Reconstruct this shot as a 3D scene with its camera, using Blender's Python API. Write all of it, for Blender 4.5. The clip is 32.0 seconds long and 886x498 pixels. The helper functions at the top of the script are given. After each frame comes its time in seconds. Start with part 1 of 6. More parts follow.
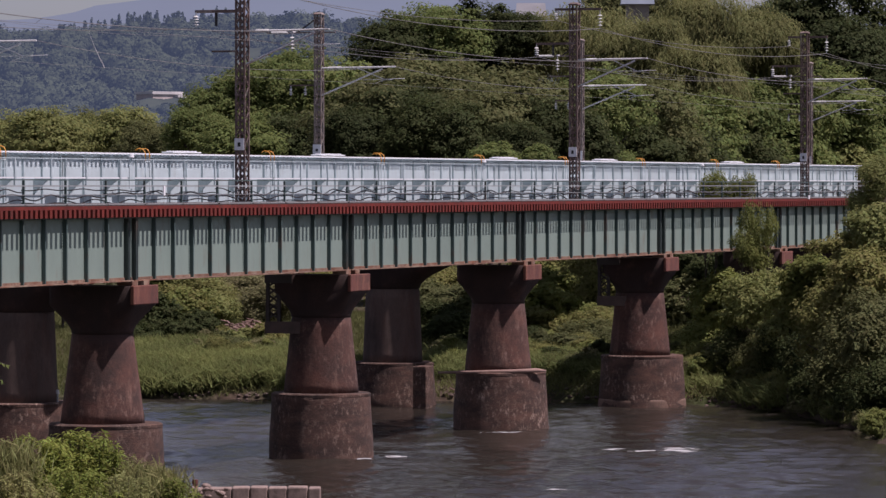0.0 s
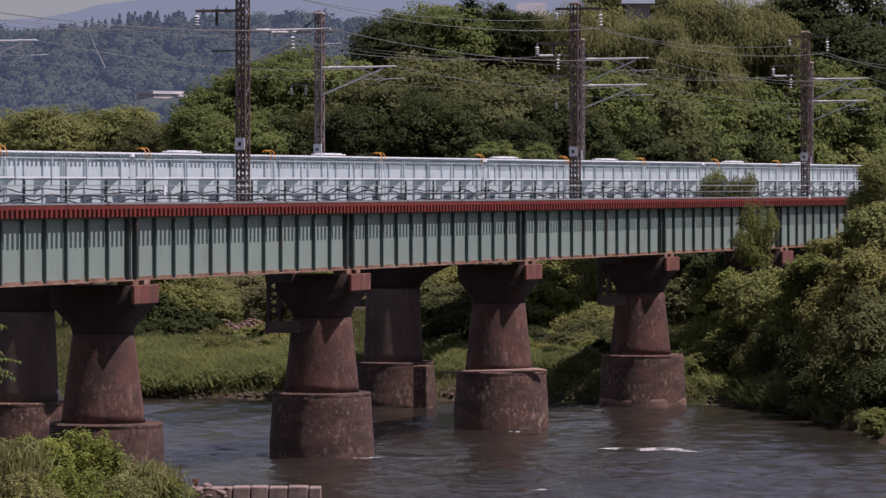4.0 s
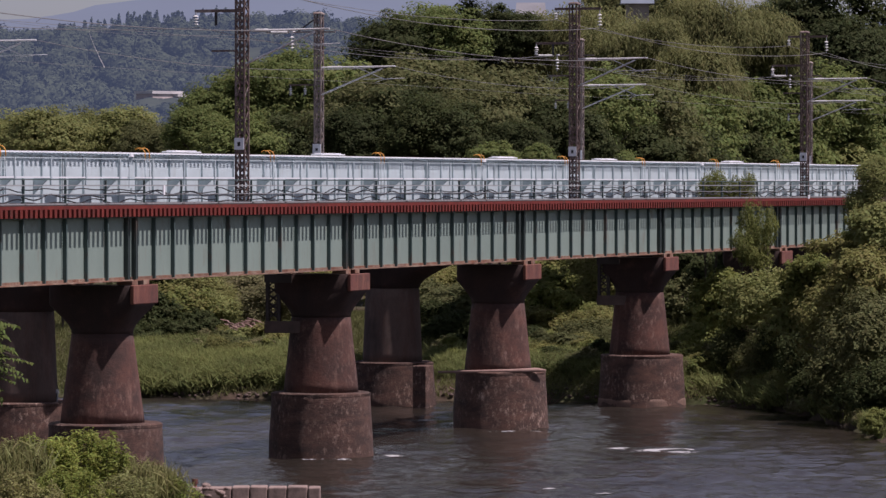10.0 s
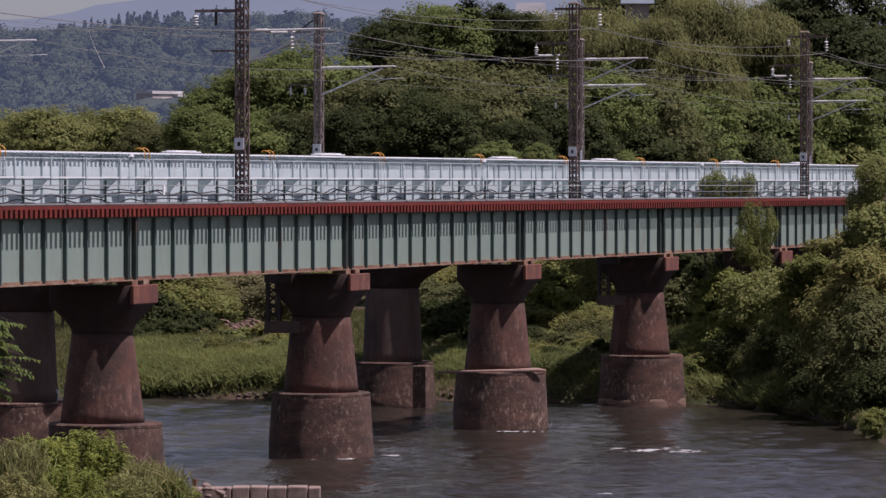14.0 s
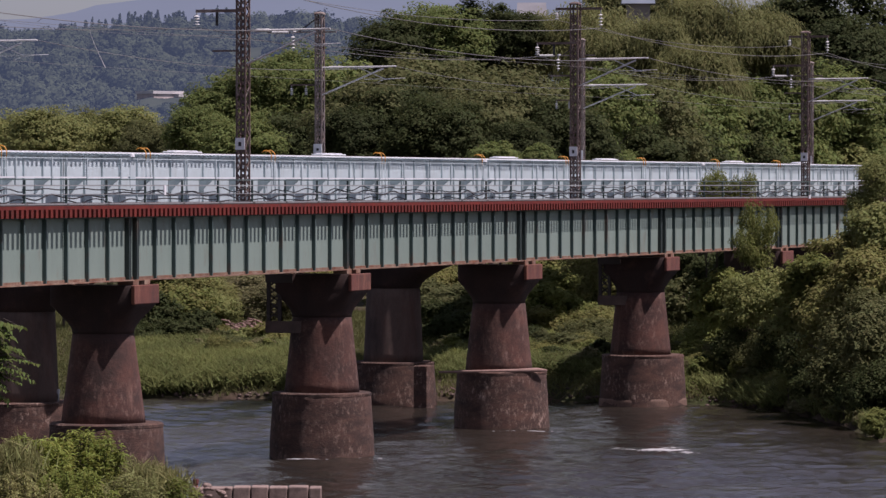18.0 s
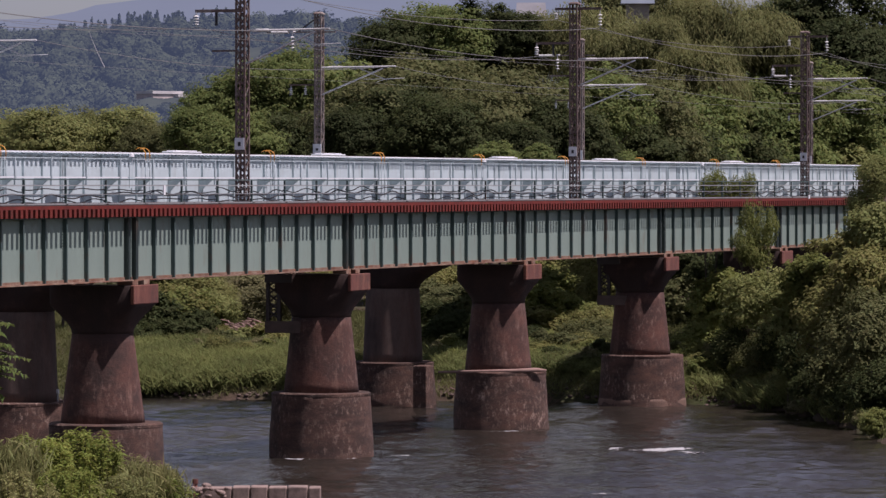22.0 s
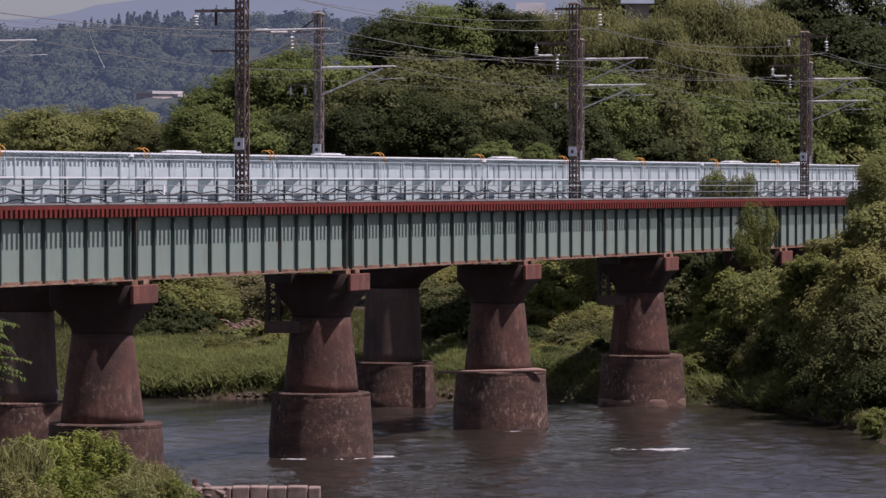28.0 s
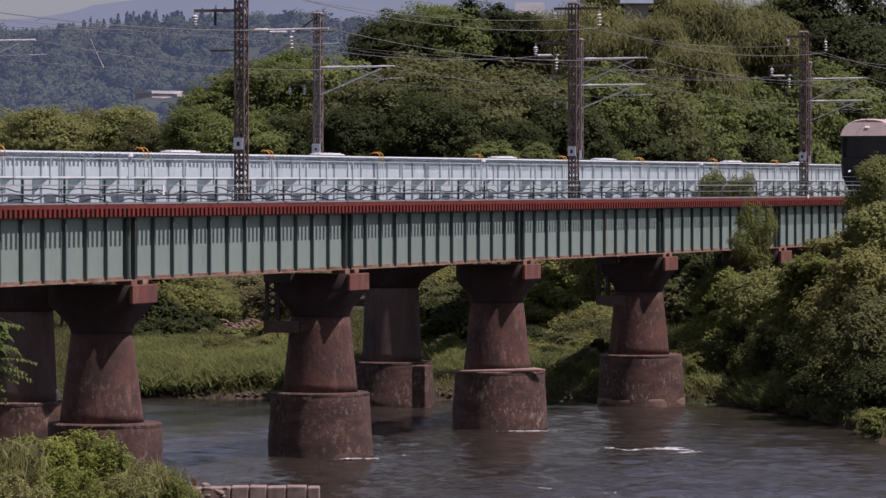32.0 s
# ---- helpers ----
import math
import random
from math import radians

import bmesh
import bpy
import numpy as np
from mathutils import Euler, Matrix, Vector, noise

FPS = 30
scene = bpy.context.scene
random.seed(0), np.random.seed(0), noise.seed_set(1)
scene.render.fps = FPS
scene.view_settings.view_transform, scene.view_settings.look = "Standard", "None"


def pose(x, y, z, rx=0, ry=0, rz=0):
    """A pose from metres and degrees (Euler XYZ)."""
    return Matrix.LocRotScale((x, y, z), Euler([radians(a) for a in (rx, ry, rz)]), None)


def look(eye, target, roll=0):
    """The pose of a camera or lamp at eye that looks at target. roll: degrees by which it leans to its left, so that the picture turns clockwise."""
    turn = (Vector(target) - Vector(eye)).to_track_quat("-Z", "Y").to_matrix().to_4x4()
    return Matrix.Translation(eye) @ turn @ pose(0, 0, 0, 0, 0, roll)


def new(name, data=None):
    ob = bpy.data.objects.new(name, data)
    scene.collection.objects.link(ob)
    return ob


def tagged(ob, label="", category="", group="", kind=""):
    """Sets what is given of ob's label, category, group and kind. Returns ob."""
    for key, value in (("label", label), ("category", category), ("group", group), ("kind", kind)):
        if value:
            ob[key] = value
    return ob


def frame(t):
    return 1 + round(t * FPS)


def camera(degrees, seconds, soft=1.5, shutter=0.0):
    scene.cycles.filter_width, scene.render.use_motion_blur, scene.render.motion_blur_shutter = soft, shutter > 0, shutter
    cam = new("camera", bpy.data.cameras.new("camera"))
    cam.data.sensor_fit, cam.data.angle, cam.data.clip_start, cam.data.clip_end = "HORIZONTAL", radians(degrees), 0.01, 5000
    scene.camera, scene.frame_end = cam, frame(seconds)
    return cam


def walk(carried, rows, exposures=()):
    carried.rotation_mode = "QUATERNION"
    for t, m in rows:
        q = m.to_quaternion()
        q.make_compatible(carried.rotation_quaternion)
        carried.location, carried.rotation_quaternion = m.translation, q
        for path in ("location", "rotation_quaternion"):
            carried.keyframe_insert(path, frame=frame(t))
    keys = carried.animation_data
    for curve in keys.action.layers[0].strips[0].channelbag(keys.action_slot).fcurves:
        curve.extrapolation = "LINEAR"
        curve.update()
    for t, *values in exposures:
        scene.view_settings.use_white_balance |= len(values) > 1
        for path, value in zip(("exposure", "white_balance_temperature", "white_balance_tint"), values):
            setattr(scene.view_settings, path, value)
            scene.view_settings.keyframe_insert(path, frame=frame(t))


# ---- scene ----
# ---- camera ----
CAM = (-130.6, -54.1, 9.2)
AHEAD = Vector((0.9474, 0.3203, -0.01358))      # level heading, tipped down 0.78 degrees
SIDE = Vector((0.3203, -0.9474, 0.0))

cam = camera(10.768, 32.0, soft=1.45)


def aim(dx=0.0, dy=0.0):
    """The camera's pose with a shake of dx, dy thousandths of a radian."""
    eye = Vector(CAM)
    return look(eye, eye + (AHEAD + SIDE * dx * 0.001 + Vector((0, 0, dy * 0.001))) * 100.0)


walk(cam, [(0, aim(0.06, 0.1)), (0.5, aim(-0.3, -0.1)), (1.0, aim(-0.3, 0)), (1.5, aim(-0.06, 0)), (2.0, aim(0.1, 0.18)),
           (2.5, aim(-0.06, 0)), (3.0, aim(0.06, 0)), (3.5, aim(-0.06, 0)), (6.0, aim(-0.06, 0)), (8.0, aim(0.1, 0)), (14.5, aim(0.1, 0)),
           (16.5, aim(-0.1, 0)), (20.5, aim(-0.1, 0)), (22.0, aim(0.03, 0)), (25.5, aim(0.1, 0)), (29.5, aim(0.1, 0)), (30.0, aim(0.3, -0.05)),
           (30.5, aim(0.1, 0)), (31.0, aim(0.18, 0)), (31.5, aim(0.1, 0)), (32.0, aim(0.26, -0.05))], [(0, 0.45, 6300, 30), (32, 0.45, 6300, 30)])

# ---- world, sun, exposure ----
SUN_AT = Vector((0.014, -0.45, 0.893)).normalized()
world = bpy.data.worlds.new("sky")
scene.world = world
world.use_nodes = True
wn = world.node_tree.nodes
sky = wn.new("ShaderNodeTexSky")
sky.sky_type, sky.sun_disc = "NISHITA", False
sky.sun_elevation, sky.sun_rotation = math.asin(SUN_AT.z), math.atan2(SUN_AT.x, SUN_AT.y)
sky.air_density, sky.dust_density, sky.ozone_density = 0.8, 1.0, 2.5
wn["Background"].inputs["Strength"].default_value = 0.055
pale = wn.new("ShaderNodeHueSaturation")
pale.inputs["Saturation"].default_value = 0.55
world.node_tree.links.new(sky.outputs["Color"], pale.inputs["Color"])
world.node_tree.links.new(pale.outputs["Color"], wn["Background"].inputs["Color"])
sun_data = bpy.data.lights.new("sun", "SUN")
sun_data.energy, sun_data.angle, sun_data.color = 3.9, radians(0.6), (1.0, 0.94, 0.86)
sun = new("sun", sun_data)
sun.matrix_world = look(SUN_AT * 300.0, (0, 0, 0))


# ---- materials ----
def material(name, base, second=None, rough=0.7, metal=0.0, scale=3.0, fine=40.0, bump=0.15, stain=None, stain_scale=0.7, stain_amount=0.5,
             stretch=(1, 1, 1), vary=0.12, translucent=0.0, island=0.0, specular=0.5, depth=0.02, streak=None, streak_scale=1.5, streak_amount=0.5,
             fleck=None, fleck_scale=6.0, fleck_amount=0.4, edge_tint=None):
    m = bpy.data.materials.new(name)
    m.use_nodes = True
    nt = m.node_tree
    n, link = nt.nodes, nt.links.new
    bsdf = n["Principled BSDF"]
    bsdf.inputs["Roughness"].default_value = rough
    bsdf.inputs["Metallic"].default_value = metal
    bsdf.inputs["Specular IOR Level"].default_value = specular
    coord = n.new("ShaderNodeTexCoord")
    info = n.new("ShaderNodeObjectInfo")
    shift = n.new("ShaderNodeVectorMath")
    shift.operation = "MULTIPLY_ADD"
    shift.inputs[1].default_value = (37.0, 53.0, 71.0)
    link(info.outputs["Random"], shift.inputs[0])
    link(coord.outputs["Object"], shift.inputs[2])
    mp = n.new("ShaderNodeMapping")
    mp.inputs["Scale"].default_value = stretch
    link(shift.outputs[0], mp.inputs["Vector"])

    def noise_at(sc, detail, rougher=0.6):
        t = n.new("ShaderNodeTexNoise")
        t.inputs["Scale"].default_value, t.inputs["Detail"].default_value, t.inputs["Roughness"].default_value = sc, detail, rougher
        link(mp.outputs[0], t.inputs["Vector"])
        return t.outputs["Fac"]

    def ramp(fac, a, b):
        r = n.new("ShaderNodeMapRange")
        r.inputs["From Min"].default_value, r.inputs["From Max"].default_value = a, b
        link(fac, r.inputs["Value"])
        return r.outputs["Result"]

    def blend(fac, a, b):
        x = n.new("ShaderNodeMix")
        x.data_type = "RGBA"
        link(fac, x.inputs["Factor"])
        for sock, val in ((x.inputs[6], a), (x.inputs[7], b)):
            if isinstance(val, tuple):
                sock.default_value = (*val, 1)
            else:
                link(val, sock)
        return x.outputs[2]

    second = second or tuple(c * 0.72 for c in base)
    col = blend(ramp(noise_at(scale, 5), 0.32, 0.68), base, second)
    grain = noise_at(fine, 4, 0.7)
    if stain:
        sf = ramp(noise_at(stain_scale, 6, 0.65), 0.62 - 0.25 * stain_amount, 0.72)
        col = blend(sf, col, stain)
    if streak:
        long_map = n.new("ShaderNodeMapping")
        long_map.inputs["Scale"].default_value = (1.0, 1.0, 0.22)
        link(shift.outputs[0], long_map.inputs["Vector"])
        runs = n.new("ShaderNodeTexNoise")
        runs.inputs["Scale"].default_value, runs.inputs["Detail"].default_value, runs.inputs["Roughness"].default_value = streak_scale, 6, 0.7
        link(long_map.outputs[0], runs.inputs["Vector"])
        col = blend(ramp(runs.outputs["Fac"], 0.60 - 0.25 * streak_amount, 0.75), col, streak)
    if fleck:      # small flaked patches, a little taller than wide
        fleck_map = n.new("ShaderNodeMapping")
        fleck_map.inputs["Scale"].default_value = (1.0, 1.0, 0.6)
        link(shift.outputs[0], fleck_map.inputs["Vector"])
        spots = n.new("ShaderNodeTexNoise")
        spots.inputs["Scale"].default_value, spots.inputs["Detail"].default_value, spots.inputs["Roughness"].default_value = fleck_scale, 8, 0.75
        link(fleck_map.outputs[0], spots.inputs["Vector"])
        wide = noise_at(0.55, 3)
        both = n.new("ShaderNodeMath")
        both.operation = "MULTIPLY"
        link(ramp(spots.outputs["Fac"], 0.60 - 0.2 * fleck_amount, 0.68), both.inputs[0])
        link(ramp(wide, 0.40, 0.62), both.inputs[1])
        col = blend(both.outputs[0], col, fleck)
    if edge_tint:      # rust creeping up, pier shade and soot running down: colour, edge height, reach
        tint, low, reach = edge_tint
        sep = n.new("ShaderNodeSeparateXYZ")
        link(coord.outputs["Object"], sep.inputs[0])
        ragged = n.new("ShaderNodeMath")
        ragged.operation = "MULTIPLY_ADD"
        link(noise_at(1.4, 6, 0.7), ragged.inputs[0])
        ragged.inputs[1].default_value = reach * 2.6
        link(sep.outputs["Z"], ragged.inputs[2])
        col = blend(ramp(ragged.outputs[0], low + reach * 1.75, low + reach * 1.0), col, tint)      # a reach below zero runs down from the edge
    hsv = n.new("ShaderNodeHueSaturation")
    link(col, hsv.inputs["Color"])
    val = n.new("ShaderNodeMath")
    val.operation = "MULTIPLY_ADD"
    link(grain, val.inputs[0])
    val.inputs[1].default_value, val.inputs[2].default_value = vary * 4, 1.0 - vary * 2
    out_val = val.outputs[0]
    ob_val = n.new("ShaderNodeMath")
    ob_val.operation = "MULTIPLY_ADD"
    link(info.outputs["Random"], ob_val.inputs[0])
    ob_val.inputs[1].default_value, ob_val.inputs[2].default_value = vary, 1.0 - vary * 0.5
    mul = n.new("ShaderNodeMath")
    mul.operation = "MULTIPLY"
    link(out_val, mul.inputs[0]), link(ob_val.outputs[0], mul.inputs[1])
    out_val = mul.outputs[0]
    if island:
        geo = n.new("ShaderNodeNewGeometry")
        iv = n.new("ShaderNodeMath")
        iv.operation = "MULTIPLY_ADD"
        link(geo.outputs["Random Per Island"], iv.inputs[0])
        iv.inputs[1].default_value, iv.inputs[2].default_value = island * 2, 1.0 - island
        mul2 = n.new("ShaderNodeMath")
        mul2.operation = "MULTIPLY"
        link(out_val, mul2.inputs[0]), link(iv.outputs[0], mul2.inputs[1])
        out_val = mul2.outputs[0]
        hv = n.new("ShaderNodeMath")
        hv.operation = "MULTIPLY_ADD"
        link(geo.outputs["Random Per Island"], hv.inputs[0])
        hv.inputs[1].default_value, hv.inputs[2].default_value = 0.05, 0.475
        link(hv.outputs[0], hsv.inputs["Hue"])
    link(out_val, hsv.inputs["Value"])
    link(hsv.outputs[0], bsdf.inputs["Base Color"])
    if bump:
        b = n.new("ShaderNodeBump")
        b.inputs["Strength"].default_value, b.inputs["Distance"].default_value = bump, depth
        link(grain, b.inputs["Height"])
        link(b.outputs[0], bsdf.inputs["Normal"])
    if translucent:
        tr = n.new("ShaderNodeBsdfTranslucent")
        link(hsv.outputs[0], tr.inputs["Color"])
        mix = n.new("ShaderNodeMixShader")
        mix.inputs[0].default_value = translucent
        link(bsdf.outputs[0], mix.inputs[1]), link(tr.outputs[0], mix.inputs[2])
        link(mix.outputs[0], n["Material Output"].inputs["Surface"])
    return m


def glowing(name, color, strength):
    m = bpy.data.materials.new(name)
    m.use_nodes = True
    b = m.node_tree.nodes["Principled BSDF"]
    b.inputs["Base Color"].default_value = (*color, 1)
    b.inputs["Emission Color"].default_value = (*color, 1)
    b.inputs["Emission Strength"].default_value = strength
    return m


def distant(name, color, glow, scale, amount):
    """A far-off land surface: rough colour, with the hazy air's light added as emission."""
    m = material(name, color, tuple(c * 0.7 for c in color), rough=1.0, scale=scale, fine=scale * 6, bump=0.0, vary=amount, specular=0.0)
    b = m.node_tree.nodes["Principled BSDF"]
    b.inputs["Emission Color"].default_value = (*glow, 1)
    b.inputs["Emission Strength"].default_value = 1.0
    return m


POST_DARK = material("blackish_green_paint", (0.035, 0.055, 0.052), (0.026, 0.042, 0.04), 0.65, scale=2, vary=0.08, stain=(0.08, 0.05, 0.035), stain_amount=0.3)
GREEN_PAINT = material("green_paint", (0.222, 0.292, 0.258), (0.19, 0.255, 0.228), 0.6, scale=0.8, fine=25, vary=0.06, stain=(0.15, 0.155, 0.125), stain_scale=0.9, stain_amount=0.2, stretch=(1, 1, 0.35), bump=0.05, streak=(0.185, 0.20, 0.17), streak_scale=4, streak_amount=0.12)
WEB_PAINT = material("green_web_paint", (0.21, 0.277, 0.24), (0.184, 0.247, 0.216), 0.6, scale=0.8, fine=25, vary=0.06, stain=(0.16, 0.165, 0.135), stain_scale=0.9, stain_amount=0.2, stretch=(1, 1, 0.45), bump=0.05, streak=(0.185, 0.195, 0.165), streak_scale=4, streak_amount=0.12, edge_tint=((0.20, 0.095, 0.055), 6.36, 0.17))
DARK_GREEN = material("dark_green_paint", (0.06, 0.10, 0.095), (0.045, 0.078, 0.075), 0.65, scale=2, vary=0.06, stain=(0.10, 0.055, 0.038), stain_amount=0.25)
RUSTY_EDGE = material("rusty_flange", (0.19, 0.075, 0.04), (0.30, 0.235, 0.175), 0.85, scale=1.6, fine=30, vary=0.25, stain=(0.10, 0.036, 0.022), stain_scale=1.8, stain_amount=0.8)
RED_PAINT = material("red_oxide_paint", (0.185, 0.03, 0.021), (0.115, 0.02, 0.016), 0.75, scale=1.5, fine=20, vary=0.18, specular=0.3, stain=(0.085, 0.028, 0.021), stain_scale=2.2, stain_amount=0.35)
BLUE_PAINT = material("pale_blue_paint", (0.50, 0.588, 0.61), (0.445, 0.53, 0.555), 0.45, scale=0.5, fine=12, vary=0.06, stretch=(1, 1, 0.4), bump=0.04, streak=(0.40, 0.46, 0.46), streak_scale=3, streak_amount=0.3)
WHITE_PAINT = material("white_paint", (0.78, 0.8, 0.82), (0.7, 0.73, 0.76), 0.5, scale=1.0, vary=0.04)
GREY_STEEL = material("galvanized_steel", (0.42, 0.43, 0.43), (0.34, 0.35, 0.36), 0.45, 0.5, scale=4, vary=0.08)
SILVER_STEEL = material("silver_steel", (0.68, 0.68, 0.68), (0.56, 0.56, 0.57), 0.45, 0.1, scale=4, vary=0.06)
BROWN_STEEL = material("brown_steel", (0.15, 0.10, 0.086), (0.10, 0.07, 0.062), 0.7, scale=2, vary=0.1, stain=(0.30, 0.255, 0.235), stain_amount=0.3)
GREY_BROWN_STEEL = material("grey_brown_steel", (0.27, 0.225, 0.205), (0.19, 0.155, 0.14), 0.7, scale=2, vary=0.1, stain=(0.15, 0.09, 0.07), stain_amount=0.35)
BLACK_CABLE = material("black_cable", (0.03, 0.03, 0.032), rough=0.6)
WIRE = material("wire_metal", (0.22, 0.215, 0.21), rough=0.6, metal=0.2)
PORCELAIN = material("white_porcelain", (0.75, 0.75, 0.73), rough=0.2)
ORANGE = material("orange_paint", (0.75, 0.33, 0.04), rough=0.5)
# The dark tint below the heads paints in their shade, with some soot.
CONCRETE_RED = material("red_stained_concrete", (0.112, 0.047, 0.033), (0.056, 0.026, 0.02), 0.92, scale=0.9, fine=11, vary=0.28, bump=0.35, stain=(0.03, 0.019, 0.016), stain_scale=0.7, stain_amount=0.75, stretch=(1, 1, 1.2), depth=0.04, streak=(0.16, 0.088, 0.066), streak_scale=2.2, streak_amount=0.2, fleck=(0.20, 0.125, 0.10), fleck_scale=6, fleck_amount=0.4, edge_tint=((0.034, 0.018, 0.015), 4.75, -0.7))
CONCRETE_BASE = material("weathered_concrete", (0.108, 0.056, 0.040), (0.055, 0.031, 0.024), 0.95, scale=1.3, fine=12, vary=0.42, bump=0.5, stain=(0.028, 0.018, 0.015), stain_scale=0.9, stain_amount=0.7, stretch=(1, 1, 2.4), depth=0.06, fleck=(0.34, 0.245, 0.195), fleck_scale=7.0, fleck_amount=0.45)
# Pier head colour, darkened for the shade under the deck and for soot.
SHADE_AND_SOOT = material("shade_and_soot_concrete", (0.042, 0.0215, 0.017), (0.026, 0.015, 0.0125), 0.95, scale=1.0, fine=18, vary=0.18, bump=0.4, stain=(0.07, 0.033, 0.025), stain_scale=1.2, stain_amount=0.3, streak=(0.02, 0.013, 0.012), streak_scale=1.6, streak_amount=0.5)
DARK_STEEL = material("dark_brown_steel", (0.05, 0.038, 0.034), (0.035, 0.028, 0.026), 0.75, scale=2, vary=0.1)
CONCRETE_GREY = material("grey_concrete", (0.145, 0.10, 0.083), (0.09, 0.063, 0.053), 0.92, scale=0.9, fine=14, vary=0.16, bump=0.4, stain=(0.045, 0.032, 0.028), stain_amount=0.45, stretch=(1, 1, 0.4), streak=(0.10, 0.048, 0.035), streak_scale=1.3, streak_amount=0.45)
BLOCK_CONCRETE = material("pink_grey_concrete", (0.30, 0.22, 0.19), (0.20, 0.145, 0.125), 0.9, scale=2.5, fine=14, vary=0.2, bump=0.6, stain=(0.10, 0.075, 0.065), stain_scale=1.5, stain_amount=0.5)
COLLAR_CONCRETE = material("tan_concrete", (0.185, 0.115, 0.085), (0.12, 0.075, 0.057), 0.9, scale=1.6, fine=14, vary=0.25, bump=0.5, stain=(0.05, 0.032, 0.026), stain_scale=1.0, stain_amount=0.6)
CAP_RED = material("red_brown_block", (0.165, 0.056, 0.04), (0.10, 0.038, 0.03), 0.9, scale=1.5, fine=16, vary=0.2, bump=0.4, stain=(0.06, 0.034, 0.03), stain_amount=0.4, streak=(0.27, 0.115, 0.07), streak_scale=3, streak_amount=0.4)
TIMBER = material("old_timber", (0.13, 0.10, 0.08), (0.09, 0.07, 0.06), 0.9, scale=2, stretch=(1, 6, 6))
RAIL_STEEL = material("rail_steel", (0.22, 0.15, 0.11), rough=0.45, metal=0.6)
BARK = material("bark", (0.09, 0.07, 0.055), (0.06, 0.047, 0.04), 0.95, scale=4, stretch=(3, 3, 0.6), bump=0.5)
DRY_WOOD = material("dry_driftwood", (0.27, 0.175, 0.145), (0.19, 0.12, 0.10), 0.9, scale=3)
TWIG_RED = material("reddish_twig", (0.15, 0.085, 0.065), (0.10, 0.06, 0.048), 0.9, scale=3)
HOLE_SHADE = material("hollow_shade", (0.02, 0.016, 0.014), rough=1.0)
EARTH = material("river_earth", (0.075, 0.052, 0.04), (0.05, 0.042, 0.028), 1.0, scale=0.35, fine=3, vary=0.2, bump=0.6, stain=(0.045, 0.06, 0.022), stain_scale=0.15, stain_amount=0.9, depth=0.2, specular=0.1)


def leaf_material(name, a, b, glow=0.42, spread=0.11):
    return material(name, a, b, rough=0.75, scale=0.25, fine=1.2, bump=0.0, vary=0.14, translucent=glow, island=spread, specular=0.12)


LEAF_BRIGHT = leaf_material("bright_leaf", (0.165, 0.20, 0.064), (0.112, 0.145, 0.048))
LEAF_OLIVE = leaf_material("olive_leaf", (0.142, 0.15, 0.062), (0.094, 0.104, 0.043))
# Leaves of dark trees, and shade painted low among trees and shrubs.
LEAF_DARK_AND_SHADE = leaf_material("dark_and_shade_leaf", (0.068, 0.083, 0.03), (0.046, 0.059, 0.023))
LEAF_WILLOW = leaf_material("willow_leaf", (0.20, 0.205, 0.08), (0.145, 0.155, 0.062))
LEAF_YELLOW = leaf_material("yellow_green_leaf", (0.25, 0.265, 0.095), (0.18, 0.20, 0.072))
SHRUB_BRIGHT = leaf_material("shrub_green_leaf", (0.20, 0.22, 0.065), (0.135, 0.155, 0.048), 0.42)
SHRUB_OLIVE = leaf_material("shrub_olive_leaf", (0.235, 0.23, 0.078), (0.165, 0.168, 0.058), 0.42)
FRONT_LEAF = leaf_material("front_leaf", (0.25, 0.28, 0.065), (0.135, 0.172, 0.045), 0.38, 0.3)
BRANCH_LEAF = leaf_material("branch_leaf", (0.15, 0.195, 0.055), (0.09, 0.125, 0.036), 0.4, 0.25)
FRONT_PALE = leaf_material("front_pale_leaf", (0.285, 0.275, 0.112), (0.175, 0.188, 0.072), 0.38, 0.3)
LEAF_PALE = leaf_material("pale_leaf", (0.21, 0.20, 0.10), (0.16, 0.155, 0.075))
GRASS = leaf_material("reed_grass", (0.15, 0.155, 0.058), (0.10, 0.107, 0.04), 0.3, 0.28)
REED = leaf_material("tall_reed", (0.185, 0.205, 0.068), (0.105, 0.122, 0.042), 0.36, 0.34)
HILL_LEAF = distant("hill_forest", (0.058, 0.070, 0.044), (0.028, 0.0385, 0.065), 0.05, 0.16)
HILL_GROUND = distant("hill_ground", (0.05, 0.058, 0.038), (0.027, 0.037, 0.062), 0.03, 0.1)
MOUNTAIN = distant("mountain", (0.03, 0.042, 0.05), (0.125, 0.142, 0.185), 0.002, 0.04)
WATER = material("river_water", (0.030, 0.0245, 0.019), (0.019, 0.0165, 0.0135), 0.16, scale=0.16, fine=1.6, vary=0.1, bump=0.0, specular=0.75)
FOAM = material("white_foam", (0.44, 0.44, 0.44), (0.2, 0.2, 0.21), 0.9, scale=9, fine=26, vary=0.3, bump=0.3, specular=0.2)
STONE = material("river_stone", (0.115, 0.078, 0.064), (0.07, 0.05, 0.043), 0.9, scale=2, vary=0.25)
TRAIN_DARK = material("dark_navy_paint", (0.010, 0.010, 0.014), (0.008, 0.008, 0.011), 0.4, scale=1, vary=0.05, bump=0)
TRAIN_ROOF = material("grey_brown_roof", (0.42, 0.34, 0.32), (0.34, 0.275, 0.255), 0.7, scale=1, vary=0.1)
TRAIN_GLASS = material("dark_glass", (0.012, 0.018, 0.024), rough=0.08, bump=0, vary=0.01)
LAMP_GLOW = glowing("headlight_glow", (1.0, 0.9, 0.85), 0.5)
